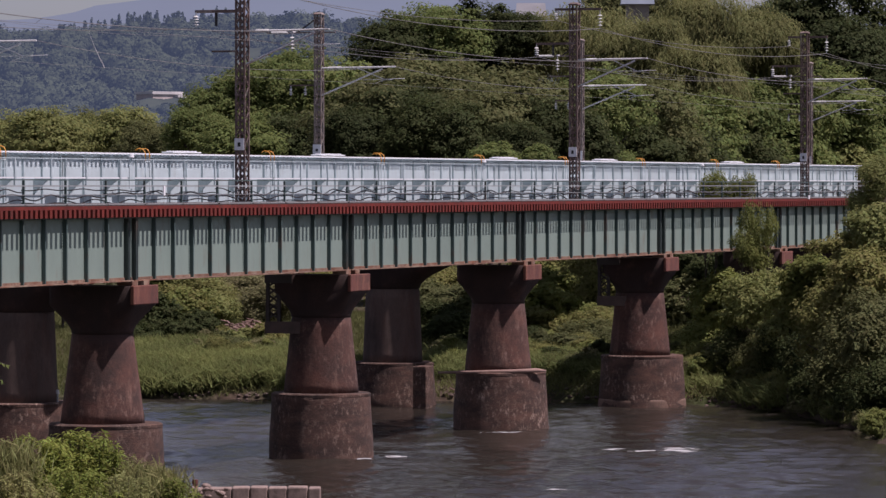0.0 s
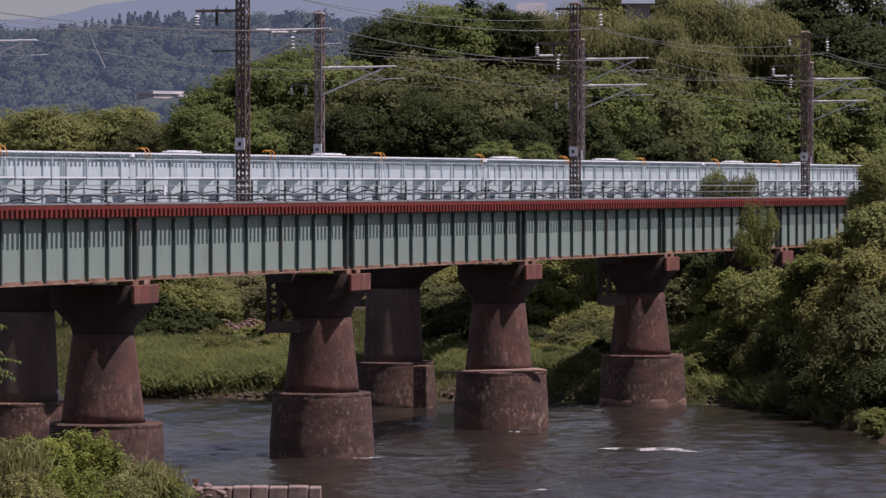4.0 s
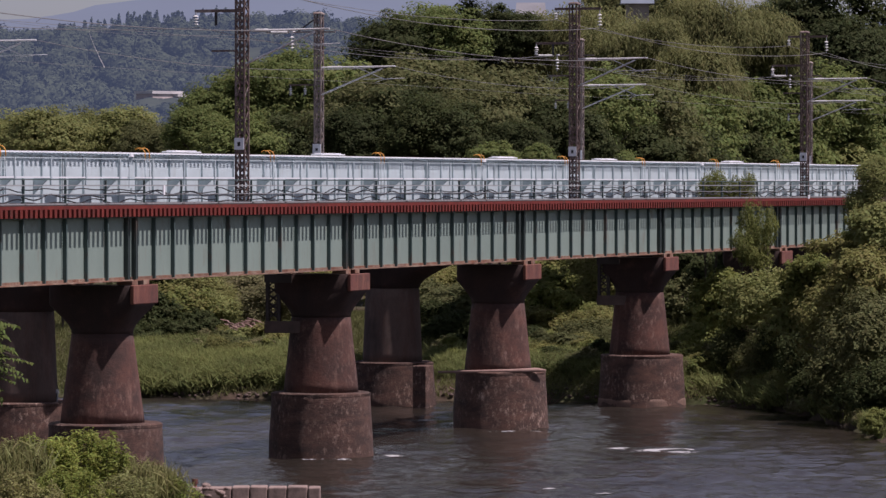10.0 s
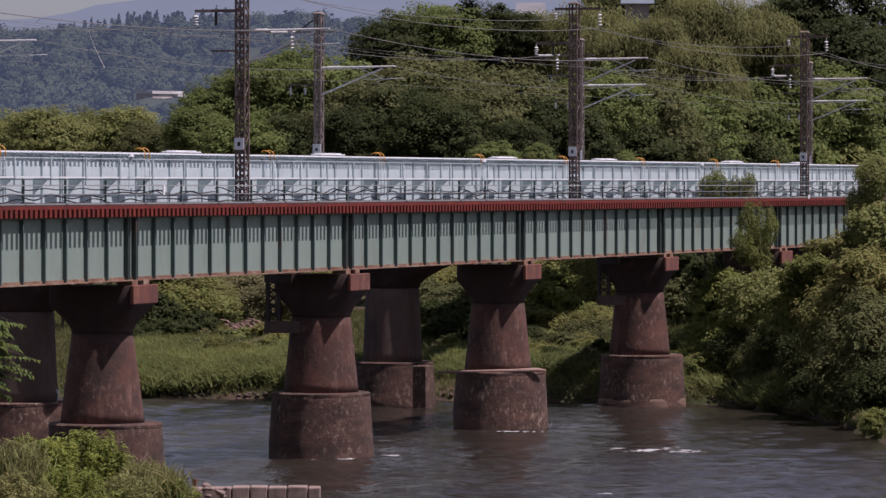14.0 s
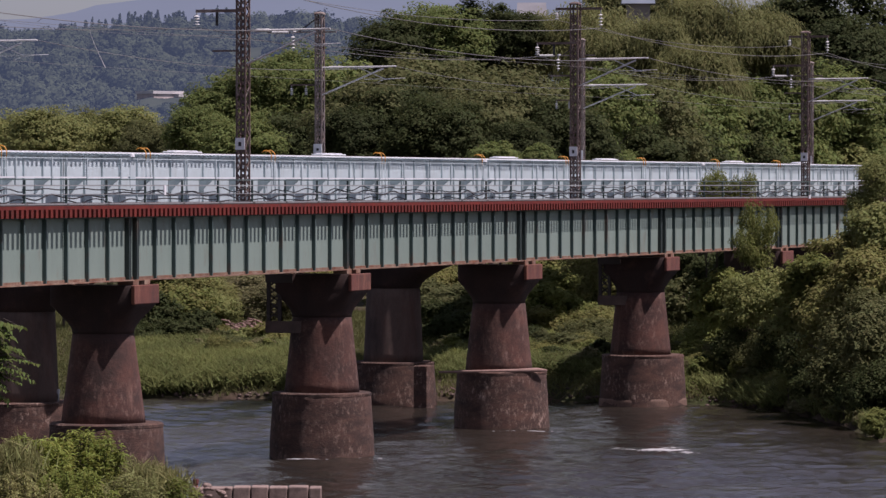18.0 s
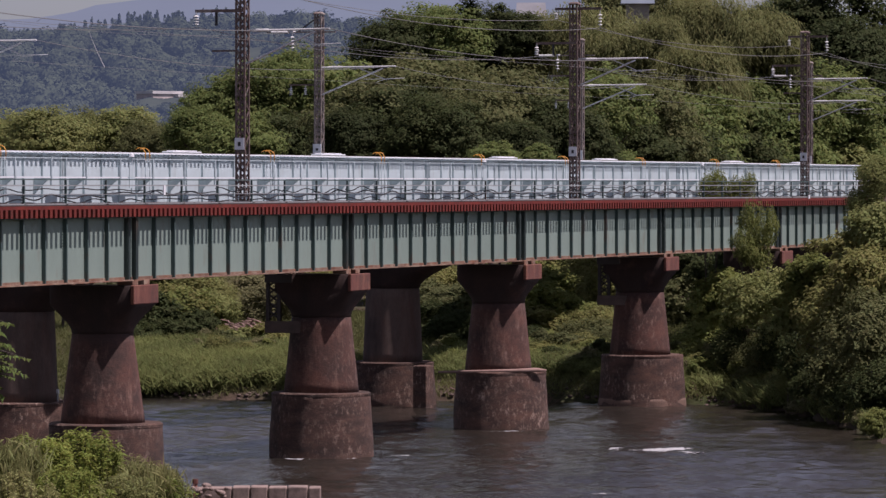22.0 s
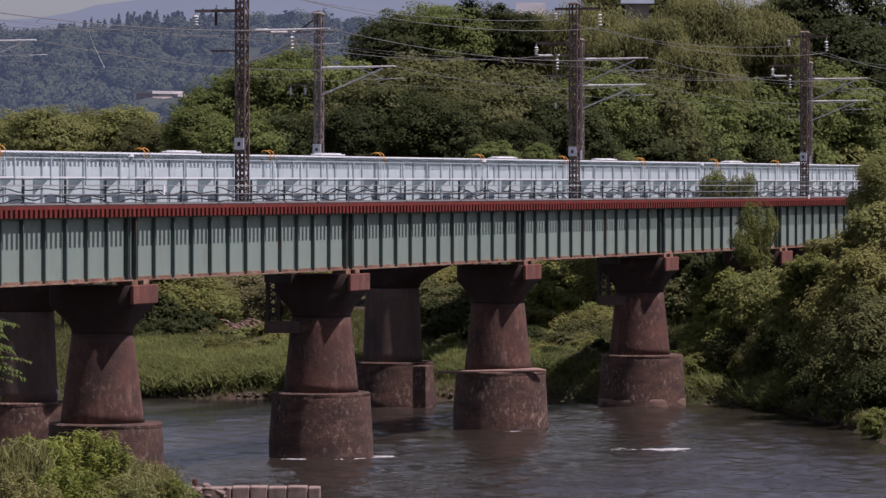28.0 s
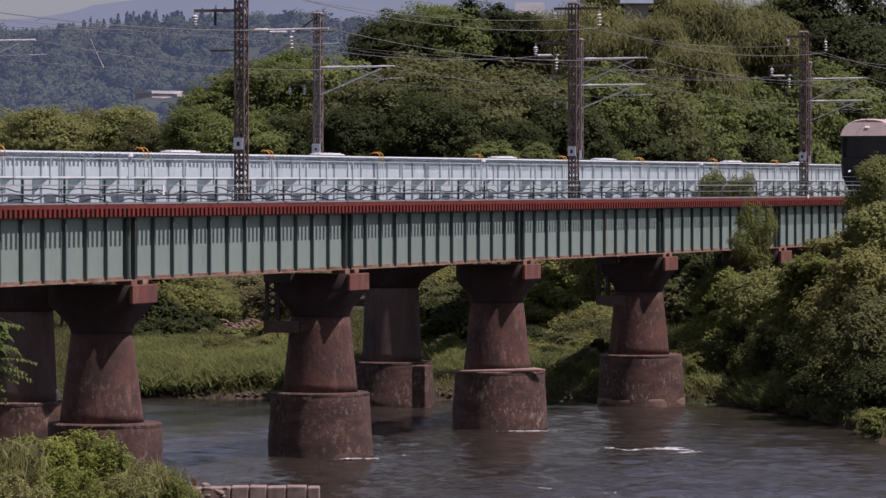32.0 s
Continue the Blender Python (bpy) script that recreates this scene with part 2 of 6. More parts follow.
RUBBER = material("black_rubber", (0.02, 0.02, 0.02), rough=0.8)
ROOF_GREY = material("grey_roof", (0.18, 0.182, 0.195), (0.14, 0.142, 0.155), 0.7, scale=1)
ROOF_BLUE = material("blue_grey_roof", (0.14, 0.17, 0.22), (0.11, 0.14, 0.18), 0.6, scale=1)
WALL_PALE = material("pale_wall", (0.30, 0.27, 0.25), (0.25, 0.23, 0.21), 0.85, scale=1)
FAR_ROOF = material("far_white_roof", (0.62, 0.6, 0.6), rough=0.8, scale=0.3, bump=0.0, vary=0.05)
FAR_WALL = material("far_pale_wall", (0.6, 0.52, 0.5), rough=0.85, scale=0.3, bump=0.0, vary=0.05)


# ---- building helpers ----
class Shape:
    def __init__(self):
        self.v, self.f = [], []

    def add(self, verts, faces):
        k = len(self.v)
        self.v.extend(tuple(p) for p in verts)
        self.f.extend(tuple(i + k for i in q) for q in faces)
        return self

    def box(self, x0, x1, y0, y1, z0, z1, m=None):
        vs = [Vector((x, y, z)) for z in (z0, z1) for y in (y0, y1) for x in (x0, x1)]
        if m is not None:
            vs = [m @ p for p in vs]
        return self.add(vs, [(0, 2, 3, 1), (4, 5, 7, 6), (0, 1, 5, 4), (2, 6, 7, 3), (0, 4, 6, 2), (1, 3, 7, 5)])

    def bar(self, p, q, w, h):
        """A square bar from p to q, w wide and h high."""
        p, q = Vector(p), Vector(q)
        d = q - p
        m = Matrix.Translation(p) @ d.to_track_quat("X", "Z").to_matrix().to_4x4()
        return self.box(0, d.length, -w / 2, w / 2, -h / 2, h / 2, m)

    def tube(self, points, radii, n=8, caps=True):
        pts = [Vector(p) for p in points]
        rings = []
        for i, p in enumerate(pts):
            d = pts[min(i + 1, len(pts) - 1)] - pts[max(i - 1, 0)]
            q = d.to_track_quat("Z", "Y").to_matrix()
            r = radii[i] if isinstance(radii, (list, tuple)) else radii
            rings.append([p + q @ Vector((r * math.cos(2 * math.pi * k / n), r * math.sin(2 * math.pi * k / n), 0)) for k in range(n)])
        return self.loft(rings, caps)

    def loft(self, rings, caps=True):
        n = len(rings[0])
        faces = []
        for i in range(len(rings) - 1):
            for k in range(n):
                a, b = i * n + k, i * n + (k + 1) % n
                faces.append((a, b, b + n, a + n))
        if caps:
            faces.append(tuple(reversed(range(n))))
            faces.append(tuple(range((len(rings) - 1) * n, len(rings) * n)))
        return self.add([p for r in rings for p in r], faces)

    def mesh(self, name, smooth=False):
        me = bpy.data.meshes.new(name)
        me.from_pydata([tuple(p) for p in self.v], [], self.f)
        if smooth:
            me.polygons.foreach_set("use_smooth", [True] * len(me.polygons))
        me.update()
        return me


def part(name, shape, mat, parent=None, label="", smooth=False, bevel=0.0, at=None):
    """One mesh object, under a thing or on its own."""
    me = shape if isinstance(shape, bpy.types.Mesh) else shape.mesh(name, smooth)
    if not me.materials:
        me.materials.append(mat)
    ob = new(name, me)
    if parent:
        ob.parent = parent
    if at is not None:
        ob.matrix_basis = at
    if label:
        tagged(ob, label)
    if bevel:
        b = ob.modifiers.new("bevel", "BEVEL")
        b.width, b.segments, b.limit_method = bevel, 2, "ANGLE"
    return ob


def thing(name, at, label, category, group="", kind=""):
    ob = new(name)
    ob.empty_display_size = 0.3
    ob.matrix_basis = at
    return tagged(ob, label, category, group, kind)


def quads(name, centers, normals, length, width, rng, droop=0.0, long_axis=None, sides=4):
    """Pointed leaves, one face of three or four sides each, as one mesh."""
    n = len(centers)
    nz = normals / np.maximum(np.linalg.norm(normals, axis=1, keepdims=True), 1e-6)
    t = rng.normal(size=(n, 3)) if long_axis is None else long_axis + 0.25 * rng.normal(size=(n, 3))
    t -= nz * np.sum(t * nz, axis=1, keepdims=True)
    t /= np.maximum(np.linalg.norm(t, axis=1, keepdims=True), 1e-6)
    b = np.cross(nz, t)
    L = (length * (0.6 + 0.8 * rng.random(n)))[:, None]
    W = (width * (0.6 + 0.8 * rng.random(n)))[:, None]
    drop = np.zeros((n, 3))
    drop[:, 2] = -droop * L[:, 0]
    co = np.empty((n, 4, 3))
    co[:, 0] = centers - t * L * 0.5
    co[:, 1] = centers + b * W * 0.5 + nz * W * 0.12
    co[:, 2] = centers + t * L * 0.5 + drop
    co[:, 3] = centers - b * W * 0.5 + nz * W * 0.12
    if sides == 3:
        co[:, 1] -= t * L * 0.4
        co[:, 3] -= t * L * 0.4
        co = np.ascontiguousarray(co[:, 1:])
    me = bpy.data.meshes.new(name)
    me.vertices.add(n * sides)
    me.vertices.foreach_set("co", co.ravel())
    me.loops.add(n * sides)
    me.loops.foreach_set("vertex_index", np.arange(n * sides))
    me.polygons.add(n)
    me.polygons.foreach_set("loop_start", np.arange(n) * sides)
    me.update(calc_edges=True)
    return me


def ball_points(rng, n):
    d = rng.normal(size=(n, 3))
    return d / np.linalg.norm(d, axis=1, keepdims=True)


def crown_mesh(name, seed, leaves, lumps, rx, rz, leaf, shape="round", hang=0.0, low=-0.55, sides=3, flat=0.62):
    """A leafy crown about the origin. Big lumps carry flat sprays of leaves; half-width rx, half-height rz, gaps between the sprays."""
    rng = np.random.default_rng(seed)
    if shape == "cone":
        k = lumps * 7
        h = rng.random(k) ** 1.2
        ang = rng.random(k) * 2 * np.pi
        w = ((1 - h) * 0.85 + 0.06) * (0.45 + 0.55 * rng.random(k))
        cc = np.stack([np.cos(ang) * w * rx, np.sin(ang) * w * rx, (h * 2 - 1) * rz], axis=1)
        size = rx * (0.13 + 0.2 * rng.random(k)) * (0.5 + 0.6 * (1 - h))
    else:
        d = ball_points(rng, lumps * 6)
        d = d[d[:, 2] > low][:lumps]
        big = (0.28 + 0.2 * rng.random(len(d)))
        centre = d * (1.0 - big[:, None] * 0.95) * (0.72 + 0.28 * rng.random((len(d), 1)))
        cc, size = [], []
        for c, r in zip(centre, big):
            m = int(10 + 60 * r)
            q = ball_points(rng, m)
            q[:, 2] = np.where((q[:, 2] < -0.35) & (rng.random(m) < 0.75), -q[:, 2], q[:, 2])
            cc.append(c + q * r * (0.6 + 0.5 * rng.random((m, 1))))
            size.append((0.055 + 0.12 * rng.random(m) ** 1.5))
        cc = np.concatenate(cc) * np.array([rx, rx, rz])
        size = np.concatenate(size) * rx
    share = size ** 1.7 / np.sum(size ** 1.7)
    pick = rng.choice(len(cc), size=leaves, p=share)
    dirs = ball_points(rng, leaves)
    radius = size[pick] * (0.35 + 0.85 * rng.random(leaves) ** 0.6)
    pos = cc[pick] + dirs * radius[:, None] * np.array([1.15, 1.15, flat])
    long_axis = None
    if hang:
        drop = rng.random(leaves) ** 1.3 * hang
        pos[:, 2] -= drop
        long_axis = np.tile(np.array([[0.0, 0.0, -1.0]]), (leaves, 1))
    out = pos / np.array([rx, rx, rz])
    nrm = dirs * 0.5 + out * 0.5 + np.array([0, 0, 0.55]) + 0.16 * rng.normal(size=(leaves, 3))
    return quads(name, pos, nrm, leaf * 1.25, leaf * (0.2 if hang else 0.75), rng, 0.15, long_axis, sides)


def trunk_mesh(name, seed, height, r, spread, limbs=6):
    rng = random.Random(seed)
    s = Shape()
    pts = [(0, 0, -0.6), (0.1 * r, 0, height * 0.3), (rng.uniform(-1, 1) * r * 2, rng.uniform(-1, 1) * r * 2, height * 0.75), (0, 0, height)]
    s.tube(pts, [r * 1.3, r, r * 0.7, r * 0.25], 8)
    for i in range(limbs):
        a = 2 * math.pi * (i + rng.random() * 0.6) / limbs
        z = height * rng.uniform(0.4, 0.8)
        w = spread * rng.uniform(0.6, 0.95)
        p1 = (math.cos(a) * w * 0.45, math.sin(a) * w * 0.45, z + w * 0.3)
        p2 = (math.cos(a) * w, math.sin(a) * w, z + w * 0.55)
        s.tube([(0, 0, z), p1, p2], [r * 0.5, r * 0.32, r * 0.1], 6)
    return s.mesh(name, True)


# ---- ground, river ----
NEAR_BANK = [(-14, 900), (-12, 200), (-10, 20), (-8, -5), (-10, -12), (-25, -30), (-60, -62), (-160, -150), (-600, -500), (-1500, -1300)]
FAR_BANK = [(66, 900), (62, 200), (57.5, 23), (59, 12), (59.8, 4), (60.2, 0.5), (59, -2.2), (54, -6.5), (42, -12), (31, -16), (20, -24), (0, -42), (-60, -100), (-160, -190), (-560, -540), (-1450, -1350)]


def line_distance(px, py, line):
    best = np.full(px.shape, 1e9)
    for (ax, ay), (bx, by) in zip(line, line[1:]):
        dx, dy = bx - ax, by - ay
        t = np.clip(((px - ax) * dx + (py - ay) * dy) / (dx * dx + dy * dy), 0, 1)
        best = np.minimum(best, np.hypot(px - ax - t * dx, py - ay - t * dy))
    return best


def in_river(px, py):
    ring = NEAR_BANK + FAR_BANK[::-1]
    inside = np.zeros(px.shape, bool)
    for (ax, ay), (bx, by) in zip(ring, ring[1:] + ring[:1]):
        if ay == by:
            continue
        cross = ((ay > py) != (by > py)) & (px < (bx - ax) * (py - ay) / (by - ay) + ax)
        inside ^= cross
    return inside


def smooth_step(x, a, b):
    t = np.clip((x - a) / (b - a), 0, 1)
    return t * t * (3 - 2 * t)


def ground_height(px, py):
    px, py = np.asarray(px, float), np.asarray(py, float)
    dn, df = line_distance(px, py, NEAR_BANK), line_distance(px, py, FAR_BANK)
    wet = in_river(px, py)
    d = np.minimum(dn, df)
    near = dn < df
    land = np.where(near, 0.1 + 0.4 * (1 - np.exp(-d / 2.0)) + 1.6 * smooth_step(d, 12, 50), 0.1 + 1.2 * (1 - np.exp(-d / 3.5)) + 1.5 * smooth_step(d, 6, 30))
    land = land + 0.12 * np.sin(px * 0.21 + 1.3) * np.sin(py * 0.17)
    # levee under the camera
    gap = np.hypot(px - CAM[0], py - CAM[1])
    land = np.maximum(land, 7.6 * np.exp(-(gap / 32.0) ** 2))
    # railway embankments at both ends of the bridges
    for side in (1, -1):
        along = smooth_step(side * (px - 38.4), 59.5, 64) if side == 1 else smooth_step(-px, 41, 46)
        across = np.maximum(np.maximum(-3.2 - py, py - 16.0), 0)
        land = np.maximum(land, along * (8.3 - across / 1.4))
    # rising ground behind the far trees
    deep = (px - CAM[0]) * 0.9474 + (py - CAM[1]) * 0.3203
    land = land + 8.0 * smooth_step(deep, 300, 420) * (~wet)
    return np.where(wet, -1.4 * (1 - np.exp(-d / 2.0)), land)


def axis_steps(lo, a, b, hi, fine, grow):
    mid = list(np.arange(a, b, fine))
    left, right, s, x = [], [], fine, a
    while x > lo:
        s *= grow
        x -= s
        left.append(x)
    s, x = fine, mid[-1]
    while x < hi:
        s *= grow
        x += s
        right.append(x)
    return np.array(left[::-1] + mid + right)


def build_ground():
    xs, ys = axis_steps(-3000, -40, 110, 4800, 1.2, 1.12), axis_steps(-3500, -50, 45, 3500, 1.2, 1.12)
    gx, gy = np.meshgrid(xs, ys)
    gz = ground_height(gx, gy)
    nx = len(xs)
    verts = np.stack([gx.ravel(), gy.ravel(), gz.ravel()], axis=1)
    faces = [(j * nx + i, j * nx + i + 1, (j + 1) * nx + i + 1, (j + 1) * nx + i) for j in range(len(ys) - 1) for i in range(nx - 1)]
    me = bpy.data.meshes.new("ground")
    me.from_pydata(verts.tolist(), [], faces)
    me.polygons.foreach_set("use_smooth", [True] * len(me.polygons))
    ob = part("ground", me, EARTH)
    tagged(ob, "earthy river banks and flood plain with green growth", "ground", kind="structure")


def build_water():
    """The river's surface: a rippled sheet that slides downstream under its banks."""
    m = WATER
    nt = m.node_tree
    n, link = nt.nodes, nt.links.new
    coord = n.new("ShaderNodeTexCoord")
    heights = []
    for sc, st, amp in ((0.32, (1.0, 0.8, 1), 0.7), (1.3, (1.0, 0.7, 1), 0.55), (4.5, (1.0, 0.5, 1), 0.45)):
        mp = n.new("ShaderNodeMapping")
        mp.inputs["Scale"].default_value = st
        link(coord.outputs["Object"], mp.inputs["Vector"])
        t = n.new("ShaderNodeTexNoise")
        t.inputs["Scale"].default_value, t.inputs["Detail"].default_value, t.inputs["Distortion"].default_value = sc, 3, 0.6
        link(mp.outputs[0], t.inputs["Vector"])
        mu = n.new("ShaderNodeMath")
        mu.operation = "MULTIPLY"
        mu.inputs[1].default_value = amp
        link(t.outputs["Fac"], mu.inputs[0])
        heights.append(mu.outputs[0])
    total = heights[0]
    for h in heights[1:]:
        ad = n.new("ShaderNodeMath")
        link(total, ad.inputs[0]), link(h, ad.inputs[1])
        total = ad.outputs[0]
    b = n.new("ShaderNodeBump")
    b.inputs["Strength"].default_value, b.inputs["Distance"].default_value = 1.0, 0.05
    link(total, b.inputs["Height"])
    geo = n.new("ShaderNodeNewGeometry")
    sep = n.new("ShaderNodeSeparateXYZ")
    link(geo.outputs["Position"], sep.inputs[0])
    near = n.new("ShaderNodeMapRange")      # the current runs choppier over the shallows downstream
    near.inputs["From Min"].default_value, near.inputs["From Max"].default_value = 34.0, 8.0
    near.inputs["To Min"].default_value, near.inputs["To Max"].default_value = 0.05, 0.11
    link(sep.outputs["X"], near.inputs["Value"])
    calm_map = n.new("ShaderNodeMapping")      # smooth slicks between ruffled patches
    calm_map.inputs["Scale"].default_value = (0.55, 1.0, 1)
    link(coord.outputs["Object"], calm_map.inputs["Vector"])
    calm = n.new("ShaderNodeTexNoise")
    calm.inputs["Scale"].default_value, calm.inputs["Detail"].default_value, calm.inputs["Distortion"].default_value = 0.42, 5, 0.8
    link(calm_map.outputs[0], calm.inputs["Vector"])
    ruffle = n.new("ShaderNodeMapRange")
    ruffle.inputs["From Min"].default_value, ruffle.inputs["From Max"].default_value = 0.40, 0.60
    ruffle.inputs["To Min"].default_value, ruffle.inputs["To Max"].default_value = 0.15, 1.7
    link(calm.outputs["Fac"], ruffle.inputs["Value"])
    mixed = n.new("ShaderNodeMath")
    mixed.operation = "MULTIPLY"
    link(near.outputs[0], mixed.inputs[0]), link(ruffle.outputs[0], mixed.inputs[1])
    link(mixed.outputs[0], b.inputs["Distance"])
    link(b.outputs[0], n["Principled BSDF"].inputs["Normal"])
    n["Principled BSDF"].inputs["IOR"].default_value = 1.33
    rng = np.random.default_rng(31)
    xs, ys = axis_steps(-1500, -14, 60, 260, 0.28, 1.15), axis_steps(-1500, -34, 26, 900, 0.26, 1.15)
    gx, gy = np.meshgrid(xs, ys)
    gz = np.zeros_like(gx)
    for k in range(110):
        wave = 0.6 * (3.2 ** rng.random()) if k < 95 else 2.2 * (2.5 ** rng.random())
        ang = rng.normal() * 0.9 + 0.33
        num = 2 * math.pi / wave
        phase = rng.random() * 6.283
        warp = 0.8 * np.sin(gx * 0.21 + k) + 0.8 * np.sin(gy * 0.17 + k * 1.7)
        patch = np.clip(0.55 + 0.6 * np.sin(gx * 0.19 * (1 + 0.3 * rng.random()) + k * 2.1) * np.sin(gy * 0.16 + k * 0.9), 0.1, 1.2)
        gz += patch ** 1.5 * ((0.027 if k < 95 else 0.018) / num) * np.sin(num * (gx * math.cos(ang) + gy * math.sin(ang)) + phase + warp)
    edge = np.minimum.reduce([smooth_step(gx, -16, -13), smooth_step(-gx, -61, -58), smooth_step(gy, -37, -32), smooth_step(-gy, -29, -24)])
    gz *= edge * (1.0 + 0.45 * smooth_step(-gx, -30, -10))      # livelier over the shallows downstream
    nx = len(xs)
    faces = np.array([(j * nx, j * nx + 1, (j + 1) * nx + 1, (j + 1) * nx) for j in range(len(ys) - 1)])[:, None, :] + np.arange(nx - 1)[None, :, None]
    me = bpy.data.meshes.new("water")
    me.from_pydata(np.stack([gx.ravel(), gy.ravel(), gz.ravel()], axis=1).tolist(), [], faces.reshape(-1, 4).tolist())
    me.polygons.foreach_set("use_smooth", [True] * len(me.polygons))
    ob = part("water", me, WATER)
    return tagged(ob, "dark rippled river water flowing past the piers", "river", kind="structure")


# ---- near bridge ----
SPAN = 19.2
SPAN_STARTS = [SPAN * i for i in range(-2, 5)]


def build_near_spans():
    """Deck plate girders: one thing for each span."""
    web = Shape().box(0.08, SPAN - 0.08, 0.0, 0.016, 6.36, 8.24).mesh("web")
    top = Shape().box(0.06, SPAN - 0.06, -0.19, 0.21, 8.22, 8.26).mesh("top_flange")
    bottom = Shape().box(0.06, SPAN - 0.06, -0.19, 0.21, 6.33, 6.365).mesh("bottom_flange")
    stiff = Shape().box(-0.034, 0.034, -0.12, -0.002, 6.37, 8.215).mesh("stiffener")
    angle = Shape().box(0.09, SPAN - 0.09, -0.03, -0.002, 6.37, 6.45).mesh("flange_angle")
    end_post = Shape()
    end_post.box(-0.075, 0.075, -0.15, -0.004, 6.37, 8.215)
    for k in range(22):
        end_post.tube([(-0.075, -0.10, 6.45 + k * 0.079), (-0.098, -0.10, 6.45 + k * 0.079)], 0.026, 6)
        end_post.tube([(0.03, -0.15, 6.45 + k * 0.079), (0.03, -0.172, 6.45 + k * 0.079)], 0.022, 6)
    end_post = end_post.mesh("end_stiffener")
    cross = Shape().bar((0, 0.03, 6.45), (0, 1.97, 8.15), 0.09, 0.09).bar((0, 0.03, 8.15), (0, 1.97, 6.45), 0.09, 0.09).mesh("cross_brace")
    rivets = Shape()
    for k in range(96):
        x = 0.15 + k * (SPAN - 0.3) / 95
        rivets.tube([(x, -0.03, 6.42), (x, -0.045, 6.42)], 0.014, 6)
    rivets = rivets.mesh("rivets")
    rivet_line = Shape()
    for k in range(20):
        rivet_line.tube([(0, -0.002, 6.5 + k * 0.085), (0, -0.022, 6.5 + k * 0.085)], 0.02, 6)
    rivet_line = rivet_line.mesh("rivet_line")
    for u in SPAN_STARTS:
        g = thing("bridge_girder_span", pose(u, 0, 0), "green painted steel plate girder span with rusty lower flange", "bridge girder", "spans of the green bridge")
        for y, flip in ((0.0, 1), (2.0, -1)):
            at = Matrix.Translation((0, y, 0)) @ Matrix.Diagonal((1, flip, 1, 1))
            part("web", web, WEB_PAINT, g, at=at)
            part("top_flange", top, DARK_GREEN, g, "dark green flange", at=at)
            part("bottom_flange", bottom, RUSTY_EDGE, g, "rust-streaked flange", at=at)
            part("flange_angle", angle, RUSTY_EDGE, g, "rust-stained angle", at=at)
            for k in range(13):
                x = 0.3 + k * (SPAN - 0.6) / 12
                where = at @ Matrix.Translation((x, 0, 0))
                if k in (0, 12):
                    part("end_stiffener", end_post, POST_DARK, g, "dark green riveted end post", at=where)
                else:
                    part("stiffener", stiff, DARK_GREEN, g, "dark green rib", at=where)
        tagged(part("rivets", rivets, RUSTY_EDGE, g), kind="stuff")
        for k in (3, 6, 9):
            tagged(part("rivet_line", rivet_line, DARK_GREEN, g, at=pose(0.3 + k * (SPAN - 0.6) / 12 - 0.1, 0, 0)), kind="stuff")
        for k in range(7):
            part("cross_brace", cross, DARK_GREEN, g, at=pose(0.4 + k * (SPAN - 0.8) / 6, 0, 0))


def build_near_track():
    t = thing("railway_track", pose(0, 0, 8.26), "single railway track on red sleepers along the green bridge", "railway track")
    u0, u1 = SPAN_STARTS[0], SPAN_STARTS[-1] + SPAN
    sleeper = Shape().box(-0.088, 0.088, -0.45, 2.45, 0.0, 0.235).mesh("sleeper")
    first = -8.0
    for k in range(int((u1 - first) / 0.347)):
        part("sleeper", sleeper, RED_PAINT, t, at=pose(first + 0.1 + k * 0.347, 0, 0))
    rest = Shape()
    for k in range(int((first - u0) / 0.347)):
        x = first - 0.247 - k * 0.347
        rest.box(x - 0.088, x + 0.088, -0.45, 2.45, 0.0, 0.235)
    tagged(part("sleeper_rest", rest, RED_PAINT, t), kind="stuff")
    for y in (-0.2, 2.2):
        part("guard_beam", Shape().box(u0, u1, y - 0.04, y + 0.04, 0.238, 0.338), RED_PAINT, t, "red edge beam")
        # Dark strip drawn for the thin shadow line above the red beam.
        part("edge_angle", Shape().box(u0, u1, y - 0.02, y + 0.04, 0.341, 0.37), DARK_STEEL, t, "dark strip for the shadow line over the red beam")
        part("backing_board", Shape().box(u0, u1, y - 0.02, y + 0.02, 0.003, 0.236), RED_PAINT, t, "red board behind the sleeper ends")
    n = int((u1 - u0) / 0.4)
    rail = Shape()
    rail.box(u0 - 60, 800, -0.06, 0.06, 0.237, 0.28).box(u0 - 60, 800, -0.01, 0.01, 0.28, 0.37).box(u0 - 60, 800, -0.033, 0.033, 0.37, 0.41)
    rail = rail.mesh("rail")
    for y in (1.0 - 0.533, 1.0 + 0.533):
        part("rail", rail, RAIL_STEEL, t, at=pose(0, y, 0))
    # walkway boards between the edge beam and the rail
    for k in range(n // 3):
        part("walkway_board", WALK_BOARD, TIMBER, t, at=pose(u0 + 0.6 + k * 1.2, 0, 0))


WALK_BOARD = Shape().box(-0.59, 0.59, -0.08, 0.3, 0.238, 0.28).mesh("walkway_board")


